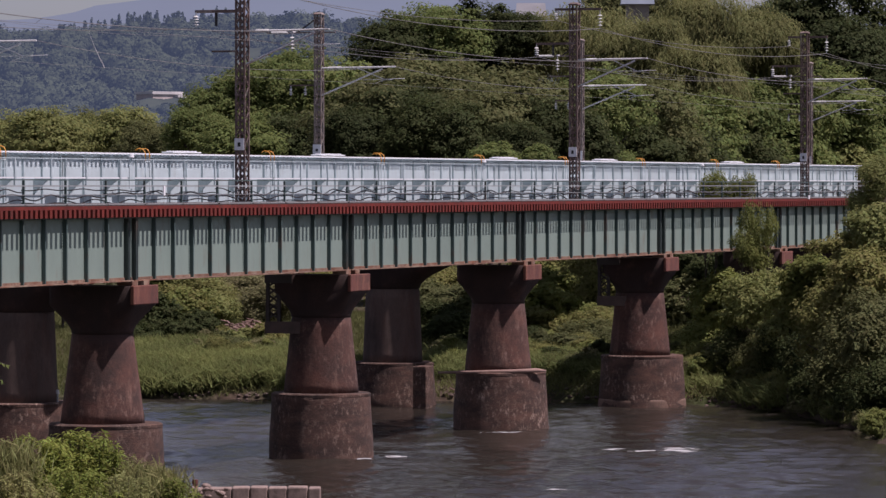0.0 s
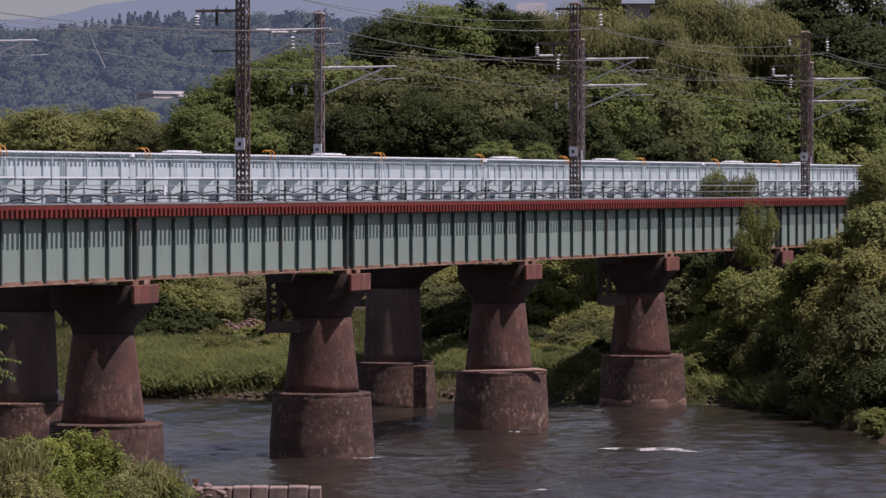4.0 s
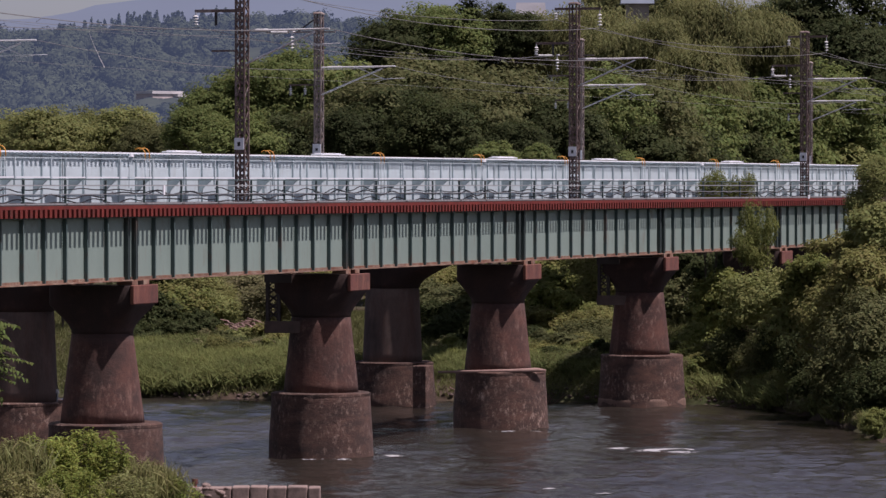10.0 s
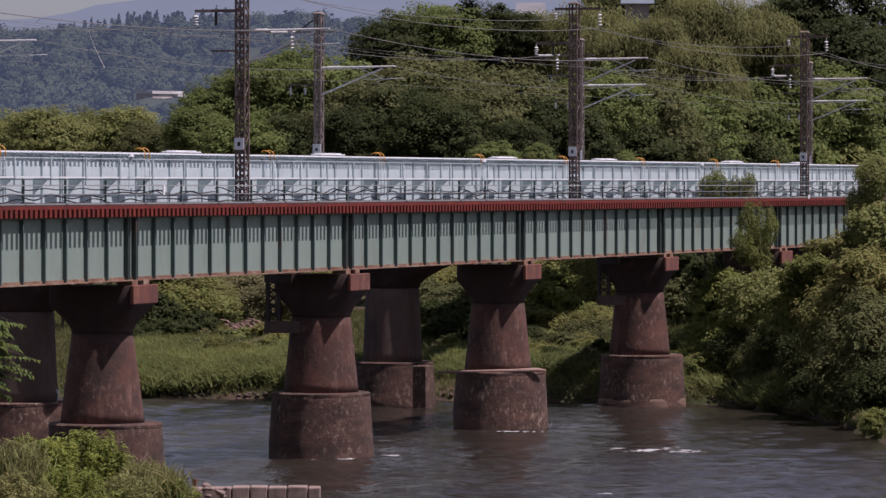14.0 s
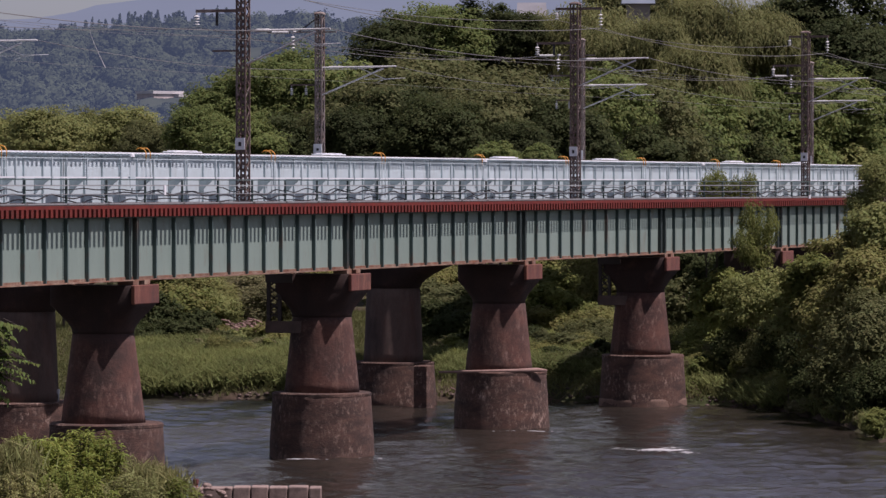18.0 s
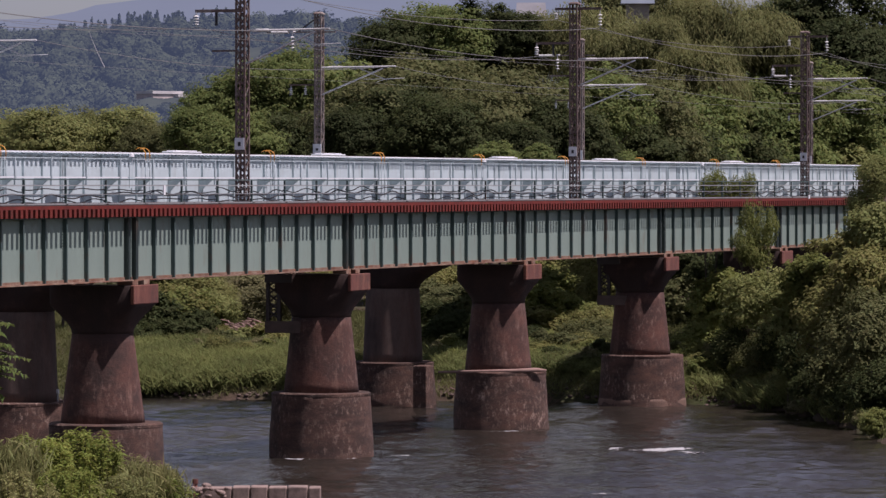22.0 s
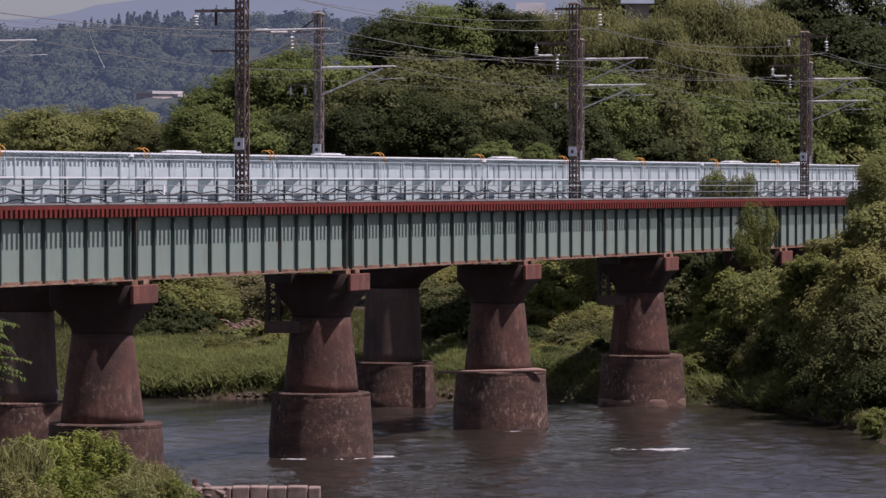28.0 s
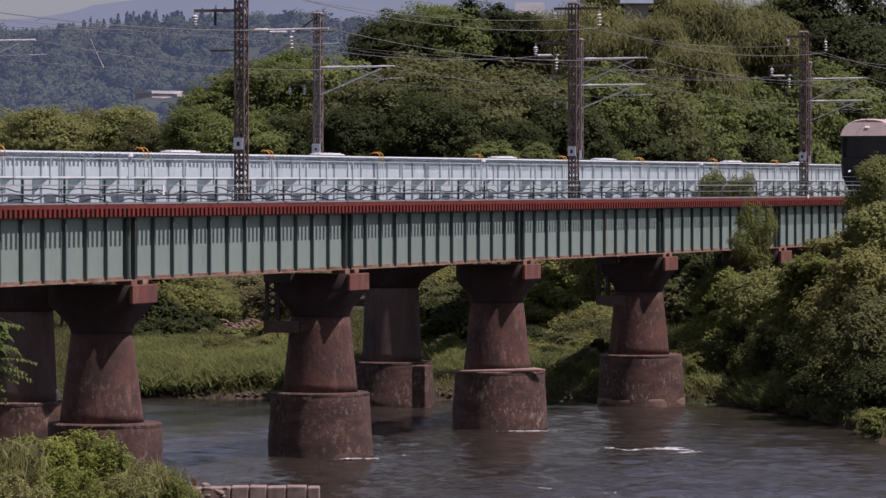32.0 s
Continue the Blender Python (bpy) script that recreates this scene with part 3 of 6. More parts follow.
def build_near_railing():
    r = thing("bridge_railing", pose(0, -0.16, 8.63), "grey steel bridge railing with sagging black cables", "railing")
    u0, u1 = SPAN_STARTS[0], SPAN_STARTS[-1] + SPAN - 2.0
    post = Shape().box(-0.03, 0.03, -0.028, 0.028, 0.03, 0.715).mesh("post")
    foot = Shape().box(-0.1, 0.1, -0.06, 0.14, 0.0, 0.03).mesh("base_plate")
    n = int((u1 - u0) / 3.0) + 1
    for k in range(n):
        q = part("post", post, DARK_GREEN, r, "dark steel post", at=pose(u0 + 0.25 + k * 3.0, 0, 0))
        part("base_plate", foot, DARK_GREEN, q)
    part("top_rail", Shape().box(u0, u1, -0.025, 0.025, 0.717, 0.752), DARK_GREEN, r, "dark steel top rail")
    for z, w in ((0.56, 0.035), (0.30, 0.02), (0.02, 0.05)):
        part("rail_bar", Shape().box(u0, u1, -0.035 - w / 2, -0.035 + w / 2, z - w / 2, z + w / 2), GREY_STEEL, r, "galvanized bar")
    part("marker_plate", Shape().box(2.15, 2.30, -0.1, -0.07, 0.27, 0.57), WHITE_PAINT, r, "small white marker plate")
    part("marker_plate", Shape().box(81.64, 81.89, -0.12, -0.08, -0.05, 0.12), WHITE_PAINT, r, "small white marker plate")
    rng = random.Random(5)
    for z0, thick in ((0.40, 0.018), (0.28, 0.022), (0.13, 0.02)):
        for k in range(n - 1):
            a = u0 + 0.25 + k * 3.0
            e0, swing = z0 + rng.uniform(-0.07, 0.07), rng.uniform(0.02, 0.12)
            pts = [(a + 3.0 * i / 10, 0.06, e0 + swing * math.sin(2 * math.pi * i / 10 + k * 0.7 + z0 * 9) * math.sin(math.pi * i / 10)) for i in range(11)]
            part("cable", Shape().tube(pts, thick, 6), BLACK_CABLE, r, "sagging black cable")


def oval(a, b, z, power, n=48, cx=0.0, cy=0.0, rough=0.0, seed=0):
    ring = []
    for k in range(n):
        t = 2 * math.pi * k / n
        c, s = math.cos(t), math.sin(t)
        e = 2.0 / power
        x = math.copysign(abs(c) ** e, c) * a
        y = math.copysign(abs(s) ** e, s) * b
        w = 1.0 + rough * noise.noise((c * 2.2 + seed * 7.1, s * 2.2, z * 1.6))
        ring.append((cx + x * w, cy + y * w, z + rough * 0.6 * noise.noise((c * 3, s * 3 + seed, 5.0))))
    return ring


def build_pier(name, u, v, seed, foot_top, neck, top, cap_v, cap_u, r_foot, r_low, r_neck, label, mat_shaft, block=True, tall_cap=0.58, off=0.0):
    p = thing(name, pose(u, v, 0), label, "bridge pier", "bridge piers")
    foot = Shape()
    zs = [-1.6, -0.2, 0.0, 0.2, 0.45, 0.7, 0.73, 0.76, 1.0, 1.25, 1.47, 1.5, 1.53, 1.75, 2.0]
    rings = [oval(r_foot * (1.07 - 0.035 * z), r_foot * (1.07 - 0.035 * z), z * foot_top / 2.3, 2.0, 72, rough=0.010 + (0.03 if z < 0.3 else 0), seed=seed) for z in zs]
    rings += [oval(r_foot, r_foot, foot_top - 0.07, 2.0, 72, rough=0.02, seed=seed), oval(r_foot - 0.06, r_foot - 0.06, foot_top, 2.0, 72, rough=0.02, seed=seed)]
    foot.loft(rings)
    part("footing", foot, CONCRETE_BASE, p, "rough stained round concrete footing", True)
    ledge = Shape().loft([oval(r_foot + 0.008, r_foot + 0.008, foot_top - 0.10, 2.0, 56, rough=0.015, seed=seed), oval(r_foot + 0.012, r_foot + 0.012, foot_top - 0.02, 2.0, 56, rough=0.02, seed=seed + 2), oval(r_foot - 0.05, r_foot - 0.05, foot_top + 0.02, 2.0, 56, rough=0.02, seed=seed)])
    part("ledge", ledge, CONCRETE_BASE, p, "chipped concrete rim")
    shaft = Shape()
    rings = []
    for i in range(9):
        t = i / 8
        r = r_low + (r_neck - r_low) * t
        rings.append(oval(r, r, foot_top - 0.02 + (neck - foot_top) * t, 2.0, 56, cy=off, rough=0.008, seed=seed))
    shaft.loft(rings)
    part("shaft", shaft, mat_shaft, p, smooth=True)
    cap = Shape()
    rings = []
    base = top - tall_cap
    for i in range(9):
        t = i / 8
        e = t ** 1.7
        rings.append(oval(r_neck + (cap_u - r_neck) * e, r_neck + (cap_v - r_neck) * e, neck - 0.01 + (base - neck) * t, 2.0 + 10.0 * t ** 2.5, 56, cy=off))
    rings.append(oval(cap_u, cap_v, base + 0.03, 12.0, 56, cy=off))
    rings.append(oval(cap_u, cap_v, top - 0.02, 12.0, 56, cy=off))
    rings.append(oval(cap_u - 0.02, cap_v - 0.02, top, 12.0, 56, cy=off))
    cap.loft(rings)
    part("cap", cap, SHADE_AND_SOOT, p, "flared concrete pier head, darkened for shade and soot", True)
    if block:
        # Thin lighter plate: the head's sunlit end is put into its colour.
        end = Shape().box(-cap_u - 0.02, cap_u + 0.02, off - cap_v - 0.03, off - cap_v + 0.1, base + 0.02, top + 0.02)
        part("cap_block", end, CAP_RED, p, "red-brown end face, lighter than the head for sunlight", bevel=0.03)
    for x in (-0.45, 0.45):
        part("bearing", Shape().box(x - 0.22, x + 0.22, -1.15, -0.65, top + 0.021, top + 0.15), RUSTY_EDGE, p, "rusty steel bearing")
        part("bearing", Shape().box(x - 0.22, x + 0.22, 0.85, 1.35, top + 0.005, top + 0.15), RUSTY_EDGE, p, "rusty steel bearing")
    return p


def add_lattice_frame(p):
    """A hanging lattice frame on the far end of a pier head."""
    for y in (1.2, 1.6):
        part("frame_leg", Shape().box(-0.92, -0.8, y - 0.06, y + 0.06, 4.6, 6.15), DARK_STEEL, p, "dark steel leg")
    for k in range(5):
        z = 4.7 + k * 0.27
        part("lattice_bar", Shape().bar((-0.86, 1.22, z), (-0.86, 1.58, z + 0.27), 0.04, 0.06), DARK_STEEL, p)
        part("lattice_bar", Shape().bar((-0.86, 1.58, z), (-0.86, 1.22, z + 0.27), 0.04, 0.06), DARK_STEEL, p)
    part("frame_beam", Shape().box(-0.98, -0.72, 0.4, 1.68, 4.2, 4.598), STONE, p, "grey lower beam")
    part("frame_beam", Shape().box(-0.98, -0.72, 0.7, 1.68, 5.9, 6.18), DARK_STEEL, p)


def build_near_piers():
    for i, u in enumerate((0.0, SPAN, 2 * SPAN, 3 * SPAN, 4 * SPAN, -SPAN)):
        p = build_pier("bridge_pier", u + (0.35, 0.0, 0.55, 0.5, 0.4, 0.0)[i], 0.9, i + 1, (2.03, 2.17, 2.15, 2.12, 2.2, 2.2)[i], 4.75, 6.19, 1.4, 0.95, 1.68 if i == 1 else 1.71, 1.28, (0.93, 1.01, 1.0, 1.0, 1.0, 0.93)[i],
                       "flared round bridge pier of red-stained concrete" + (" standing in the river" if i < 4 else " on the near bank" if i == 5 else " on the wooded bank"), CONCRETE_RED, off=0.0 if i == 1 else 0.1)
        if i in (1, 3):
            add_lattice_frame(p)
        if i == 3:
            collar = Shape().loft([oval(r, r, z, 2.0, 64, rough=0.012, seed=9) for r, z in ((1.85, -0.4), (1.84, 0.0), (1.83, 0.22), (1.81, 0.32), (1.74, 0.35))])
            part("collar", collar, COLLAR_CONCRETE, p, "pale concrete collar round the footing", True)
        if i == 1:
            # A solid dark tube paints the shade inside a broken slot.
            part("gouge", Shape().tube([(-1.03, -1.31, 0.47), (-0.8, -1.47, 0.5), (-0.47, -1.6, 0.54)], [0.05, 0.08, 0.04], 6), HOLE_SHADE, p, "dark tube on the footing for the shade of a slot")
    for u, w in ((-2 * SPAN, -1), (5 * SPAN, 1)):
        a = thing("bridge_abutment", pose(u, 1.0, 0), "red-stained concrete abutment in the bank", "abutment")
        part("wall", Shape().box(-1.2 if w < 0 else -0.6, 0.6 if w < 0 else 1.2, -3.5, 3.5, 0.0, 6.19), CONCRETE_RED, a, bevel=0.05)
        part("back_wall", Shape().box(*((-1.2, -0.1) if w < 0 else (0.1, 1.2)), -3.5, 3.5, 6.192, 8.2), CONCRETE_RED, a, bevel=0.05)


# ---- far bridge ----
FAR_V = 9.5
LADDERS = (11.4, 23.9, 36.4, 49.0, 62.0, 74.2, 86.8, 100.2, 112.5)
LIDS = (28.1, 43.6, 66.0, 81.5, 104.5, 118.5)


def build_far_bridge():
    far_starts = [17.0 + 38.4 * i for i in range(-1, 3)]
    L = 38.4
    web = Shape().box(0.1, L - 0.1, 0, 0.02, 7.2, 10.2).mesh("web")
    top = Shape().box(0.06, L - 0.06, -0.085, 0.11, 10.2, 10.25).mesh("top_flange")
    bottom = Shape().box(0.06, L - 0.06, -0.25, 0.27, 7.15, 7.2).mesh("bottom_flange")
    rib = Shape().box(-0.02, 0.02, -0.075, -0.002, 7.205, 10.195).mesh("stiffener")
    sleeper = Shape().box(-0.09, 0.09, -0.225, 3.225, 0.032, 0.05).box(-0.09, 0.09, -0.06, 3.06, 0.0, 0.032).mesh("sleeper")
    for u in far_starts:
        g = thing("bridge_girder_span", pose(u, FAR_V, 0), "tall pale blue steel plate girder span", "bridge girder", "spans of the pale blue bridge")
        for y, flip in ((0.0, 1), (3.0, -1)):
            at = Matrix.Translation((0, y, 0)) @ Matrix.Diagonal((1, flip, 1, 1))
            part("web", web, BLUE_PAINT, g, at=at)
            part("top_flange", top, BLUE_PAINT, g, at=at)
            part("bottom_flange", bottom, BLUE_PAINT, g, at=at)
            for k in range(25):
                part("stiffener", rib, BLUE_PAINT, g, at=at @ Matrix.Translation((0.2 + k * (L - 0.4) / 24, 0, 0)))
    u0, u1 = far_starts[0], far_starts[-1] + L
    t = thing("railway_track", pose(0, FAR_V, 10.25), "railway track on the pale blue bridge", "railway track")
    n = int((u1 - u0) / 0.37)
    for k in range(n):
        part("sleeper", sleeper, BLUE_PAINT, t, "pale blue sleeper", at=pose(u0 + 0.3 + k * 0.37, 0, 0))
    for y in (-0.12, 3.12):
        part("edge_plate", Shape().box(u0, u1, y - 0.03, y + 0.03, 0.052, 0.1), WHITE_PAINT, t, "white edge plate")
    for y in (0.97, 2.03):
        part("rail", Shape().box(u0 - 60, 700, y - 0.035, y + 0.035, -0.02, 0.13), RAIL_STEEL, t)
    # white lids and orange ladders along the top
    for u in LIDS:
        b = thing("cable_trough_lid", pose(u, FAR_V - 0.22, 10.372), "flat white lid lying on the edge of the pale blue bridge", "lid", "lids on the blue bridge")
        part("cover", Shape().box(-1.4, 1.4, 0.06, 0.5, 0.0, 0.05).box(-1.0, 1.0, 0.08, 0.48, 0.05, 0.085), WHITE_PAINT, b, bevel=0.015)
    for u in LADDERS:
        a = thing("ladder", pose(u, FAR_V - 0.32, 8.7), "steel ladder with orange hooked tops on the blue girder", "ladder", "orange ladders")
        for x in (-0.2, 0.2):
            part("lower_rail", Shape().tube([(x, 0, 0), (x, 0, 1.38)], 0.018, 6), BLUE_PAINT, a, "pale blue lower rail")
            pts = [(x, 0, 1.38), (x, 0, 1.6)] + [(x, 0.22 - 0.22 * math.cos(math.pi * i / 8), 1.6 + 0.22 * math.sin(math.pi * i / 8)) for i in range(7)]
            part("side_rail", Shape().tube(pts, 0.018, 6), ORANGE, a, smooth=True)
        for k in range(5):
            part("rung", Shape().tube([(-0.2, 0, 0.15 + k * 0.3), (0.2, 0, 0.15 + k * 0.3)], 0.015, 6), BLUE_PAINT, a)
    for u in (21.5, 61.0, 95.9):
        k = thing("walkway_lamp", pose(u, FAR_V - 0.7, 8.95), "slim pale post with a white lamp head on the blue bridge", "lamp post", "walkway lamps")
        part("pole", Shape().tube([(0, 0, 0), (0, 0, 1.2)], 0.035, 8), BLUE_PAINT, k)
        part("plate", Shape().box(-0.25, 0.25, -0.03, -0.01, 0.15, 0.95), BLUE_PAINT, k, "pale blue plate")
        part("head", Shape().tube([(0, 0, 1.2), (0, 0, 1.25), (0, -0.02, 1.34)], [0.05, 0.1, 0.07], 8), WHITE_PAINT, k, "white lamp head")
    # side walkway with its railing
    w = thing("side_walkway", pose(0, FAR_V, 9.44), "white steel side walkway with a pale blue railing", "walkway")
    for k in range(int((u1 - u0) / 3.0)):
        u = u0 + 1.5 + k * 3.0
        part("deck_plate", FAR_DECK, WHITE_PAINT, w, at=pose(u, 0, 0))
        part("post", FAR_POST, BLUE_PAINT, w, at=pose(u - 1.5, 0, 0))
        part("bracket", FAR_BRACKET, BLUE_PAINT, w, at=pose(u - 1.5, 0, 0))
    for z in (0.66,):
        part("rail_bar", Shape().box(u0, u1, -0.655, -0.625, z, z + 0.03), BLUE_PAINT, w)


FAR_DECK = Shape().box(-1.42, 1.42, -0.66, -0.56, 0.0, 0.05).box(-0.55, 0.5, -0.559, -0.3, 0.0, 0.045).mesh("deck_plate")
FAR_POST = Shape().box(-0.035, 0.035, -0.67, -0.61, -0.25, 0.7).mesh("post")
FAR_BRACKET = Shape().add([(x, y, z) for x in (-0.03, 0.03) for y, z in ((-0.6, -0.005), (-0.02, -0.005), (-0.02, -0.55), (-0.25, -0.3))],
                          [(0, 1, 2, 3), (7, 6, 5, 4), (0, 4, 5, 1), (1, 5, 6, 2), (2, 6, 7, 3), (3, 7, 4, 0)]).mesh("bracket")


def build_far_piers():
    for i, u in enumerate((17.0, 55.4, 93.8)):
        p = build_pier("bridge_pier", u, 11.0, 20 + i, 1.8, 4.9, 7.0, 4.0, 1.1, 1.72, 1.25, 1.12, "tall dark concrete bridge pier behind the first bridge", CONCRETE_GREY, block=False)
    b = thing("bridge_abutment", pose(132.2, 11.0, 0), "concrete abutment of the blue bridge", "abutment")
    part("wall", Shape().box(-0.6, 2.0, -3.0, 3.0, 0.0, 10.2), CONCRETE_GREY, b)
    p = thing("mooring_block", pose(53.2, 8.9, 0), "small square concrete block beside the footing", "concrete block")
    part("block", Shape().box(-0.45, 0.45, -0.3, 0.3, -0.6, 1.75), CONCRETE_BASE, p, bevel=0.04)


# ---- overhead line masts and wires ----
def insulator(name, p, x, y, z, length=0.5, wide=0.105):
    rod = part(name, Shape().tube([(x, y, z), (x, y, z - length)], 0.02, 6), GREY_STEEL, p, "hanging string of white porcelain discs")
    for k in range(4):
        zz = z - length * (0.25 + 0.18 * k)
        part("disc", Shape().tube([(x, y, zz), (x, y, zz - 0.045)], [wide * 0.4, wide], 10), PORCELAIN, rod, "white porcelain disc")


def build_mast(u, v, base, top, near=True):
    h = top - base
    label = "brown steel lattice mast with bracket arms and insulators" if near else "grey-brown lattice mast with one silver bracket arm"
    m = thing("overhead_line_mast", pose(u, v, base), label, "railway mast", "overhead line masts")
    w, wide = (0.15, 0.2) if near else (0.13, 0.16)
    steel = BROWN_STEEL if near else GREY_BROWN_STEEL
    for x in (-wide, wide):
        for y in (-w, w):
            part("leg", Shape().box(x - 0.027, x + 0.027, y - 0.03, y + 0.03, 0.0, h), steel, m)
    step = 0.42
    for k in range(int(h / step)):
        z = k * step + 0.05
        for x in (-wide - 0.004, wide + 0.004):      # crossed bars on the broad faces
            for y in (-w, w):
                part("lattice_bar", Shape().bar((x, y, z), (x, -y, z + step), 0.014, 0.045), steel, m)
        for y in (-w - 0.004, w + 0.004):
            e = 1 if k % 2 else -1
            part("lattice_bar", Shape().bar((-wide * e, y, z), (wide * e, y, z + step), 0.02, 0.045), steel, m)
    part("top_plate", Shape().loft([[(x * q, y * q, z) for x, y in ((-wide - 0.06, -w - 0.06), (wide + 0.06, -w - 0.06), (wide + 0.06, w + 0.06), (-wide - 0.06, w + 0.06))] for q, z in ((1.0, h), (1.0, h + 0.04), (0.55, h + 0.11))]), steel, m, "capped mast top")
    part("number_plate", Shape().box(-wide - 0.1, -wide - 0.07, -0.17, 0.17, 2.1, 2.5) if near else Shape().box(-wide - 0.1, -wide - 0.07, -0.18, 0.18, 0.15, 0.6), WHITE_PAINT, m, "small white plate")
    part("plate_bar", Shape().box(-wide - 0.112, -wide - 0.102, -0.05, 0.05, 2.22, 2.36) if near else Shape().box(-wide - 0.112, -wide - 0.102, -0.05, 0.05, 0.32, 0.42), BLACK_CABLE, m, "dark mark")
    arm_z = (14.43 if near else 14.06) - base
    tip = -3.15 if near else -3.35
    part("arm", Shape().tube([(0, -w, arm_z), (0, tip, arm_z + 0.03)], 0.034, 8), SILVER_STEEL, m, "silver bracket arm")
    part("brace", Shape().tube([(0, -w, arm_z - 1.12), (0, tip * 0.83, arm_z - 0.06)], 0.036, 8), SILVER_STEEL, m, "silver brace")
    part("cross_rod", Shape().tube([(0, tip * 0.50, arm_z), (0, tip * 0.86, arm_z - 0.5)], 0.018, 6), SILVER_STEEL, m)
    part("steady_arm", Shape().tube([(0, tip * 0.58, arm_z - 0.5), (0, tip * 1.12, arm_z - 0.46)], 0.013, 6), SILVER_STEEL, m)
    part("drop_rod", Shape().tube([(0, tip * 0.74, arm_z - 0.64), (0, tip * 0.84, arm_z - 0.52), (0, tip * 0.97, arm_z - 0.49)], 0.011, 6), SILVER_STEEL, m)
    part("arm_insulator", Shape().tube([(0, tip * 0.12, arm_z), (0, tip * 0.30, arm_z + 0.005)], 0.055, 8), PORCELAIN, m, "white porcelain rod on the arm")
    if near:
        part("top_arm", Shape().box(-0.05, 0.05, -1.15, 0.85, h - 0.22, h - 0.12), BROWN_STEEL, m)
        insulator("insulator", m, 0, -1.1, h - 0.22, 0.75)
        insulator("insulator", m, 0, 0.8, h - 0.22, 0.4)
        z = 15.1 - base
        part("back_arm", Shape().box(-0.26, -0.166, -w, 1.62, z - 0.05, z + 0.05), BROWN_STEEL, m)
        insulator("insulator", m, -0.3, 1.56, z - 0.02, 0.5)
        part("dark_insulator", Shape().tube([(-0.22, 0.86, z - 0.05), (-0.22, 0.86, z - 0.5)], 0.05, 8), BLACK_CABLE, m, "dark insulator string")
        z = 13.75 - base
        part("back_arm", Shape().box(-0.03, 0.03, w, 1.1, z - 0.03, z + 0.03), BROWN_STEEL, m)
    else:
        part("top_brace", Shape().bar((0, w, h - 0.15), (0, 0.95, h - 0.72), 0.05, 0.05), DARK_STEEL, m)
        part("top_arm", Shape().bar((0, -w - 0.6, h - 0.72), (0, 2.3, h - 0.72), 0.06, 0.06), GREY_BROWN_STEEL, m)
        part("arm_insulator", Shape().tube([(0, 1.35, h - 0.72), (0, 2.1, h - 0.72)], 0.06, 8), PORCELAIN, m, "white porcelain rod on the arm")
        part("hanger", Shape().box(-0.34, 0.0, 1.03, 1.11, h - 0.72, h - 0.66), SILVER_STEEL, m)
        insulator("insulator", m, -0.3, 1.07, h - 0.70, 0.8)
        part("back_arm", Shape().box(-0.03, 0.03, w, 1.3, 13.32 - base, 13.38 - base), BROWN_STEEL, m)
        insulator("insulator", m, 0, 1.24, 13.32 - base, 0.4, 0.075)
        insulator("insulator", m, 0, 0.6, 13.32 - base, 0.4, 0.075)
    return m


NEAR_MASTS = [(-20.4, 3.3), (18.0, 3.3), (56.3, 3.3), (95.0, 3.3), (133.5, 3.3), (172.0, 3.3)]
FAR_MASTS = [(15.2, 13.0), (51.9, 13.0), (88.8, 13.0), (134.2, 13.0), (178.0, 13.0)]


def build_masts():
    for u, v in NEAR_MASTS:
        build_mast(u, v, 8.3, 16.7)
        b = thing("mast_bracket", pose(u, v, 0), "steel bracket carrying a mast beside the bridge", "bracket")
        part("beam", Shape().box(-0.3, 0.3, -1.0, 0.35, 8.0, 8.295), BROWN_STEEL, b)
        part("prop", Shape().bar((0, -1.0, 6.6), (0, 0.1, 8.0), 0.14, 0.14), BROWN_STEEL, b)
    for u, v in FAR_MASTS:
        build_mast(u, v, 10.3, 16.25, False)


def wire(name, u0, u1, v0, v1, z0, z1, sag, r=0.014, label="thin grey overhead wire between masts"):
    pts = []
    for i in range(17):
        t = i / 16
        pts.append((u0 + (u1 - u0) * t, v0 + (v1 - v0) * t, z0 + (z1 - z0) * t - sag * 4 * t * (1 - t)))
    ob = part(name, Shape().tube(pts, r, 5), WIRE)
    tagged(ob, label, "wire", "overhead wires")


def build_wires():
    for (a, va), (b, vb) in zip(NEAR_MASTS, NEAR_MASTS[1:]):
        wire("feeder_wire", a, b, va - 1.1, vb - 1.1, 15.72, 15.72, 0.55, 0.013)
        wire("feeder_wire", a, b, va + 0.8, vb + 0.8, 16.08, 16.08, 0.45, 0.010)
        wire("feeder_wire", a, b, va + 1.58, vb + 1.58, 14.55, 14.55, 0.5, 0.011)
        wire("messenger_wire", a, b, va - 3.1, vb - 3.1, 14.48, 14.48, 0.5, 0.013)
        wire("contact_wire", a, b, va - 2.9, vb - 2.9, 13.9, 13.9, 0.03, 0.006)
        for k in range(1, 8):
            t = k / 8
            u = a + (b - a) * t
            wire("dropper", u, u + 0.01, va - 3.09, va - 2.91, 14.48 - 2.0 * t * (1 - t), 13.9, 0.0, 0.007, "thin dropper wire hanging above the track")
    for (a, va), (b, vb) in zip(FAR_MASTS, FAR_MASTS[1:]):
        wire("messenger_wire", a, b, va - 3.3, vb - 3.3, 14.1, 14.1, 0.5, 0.010)
        wire("contact_wire", a, b, va - 2.4, vb - 2.4, 13.4, 13.4, 0.03, 0.005)
        wire("feeder_wire", a, b, va + 2.2, vb + 2.2, 15.5, 15.5, 0.5, 0.006)


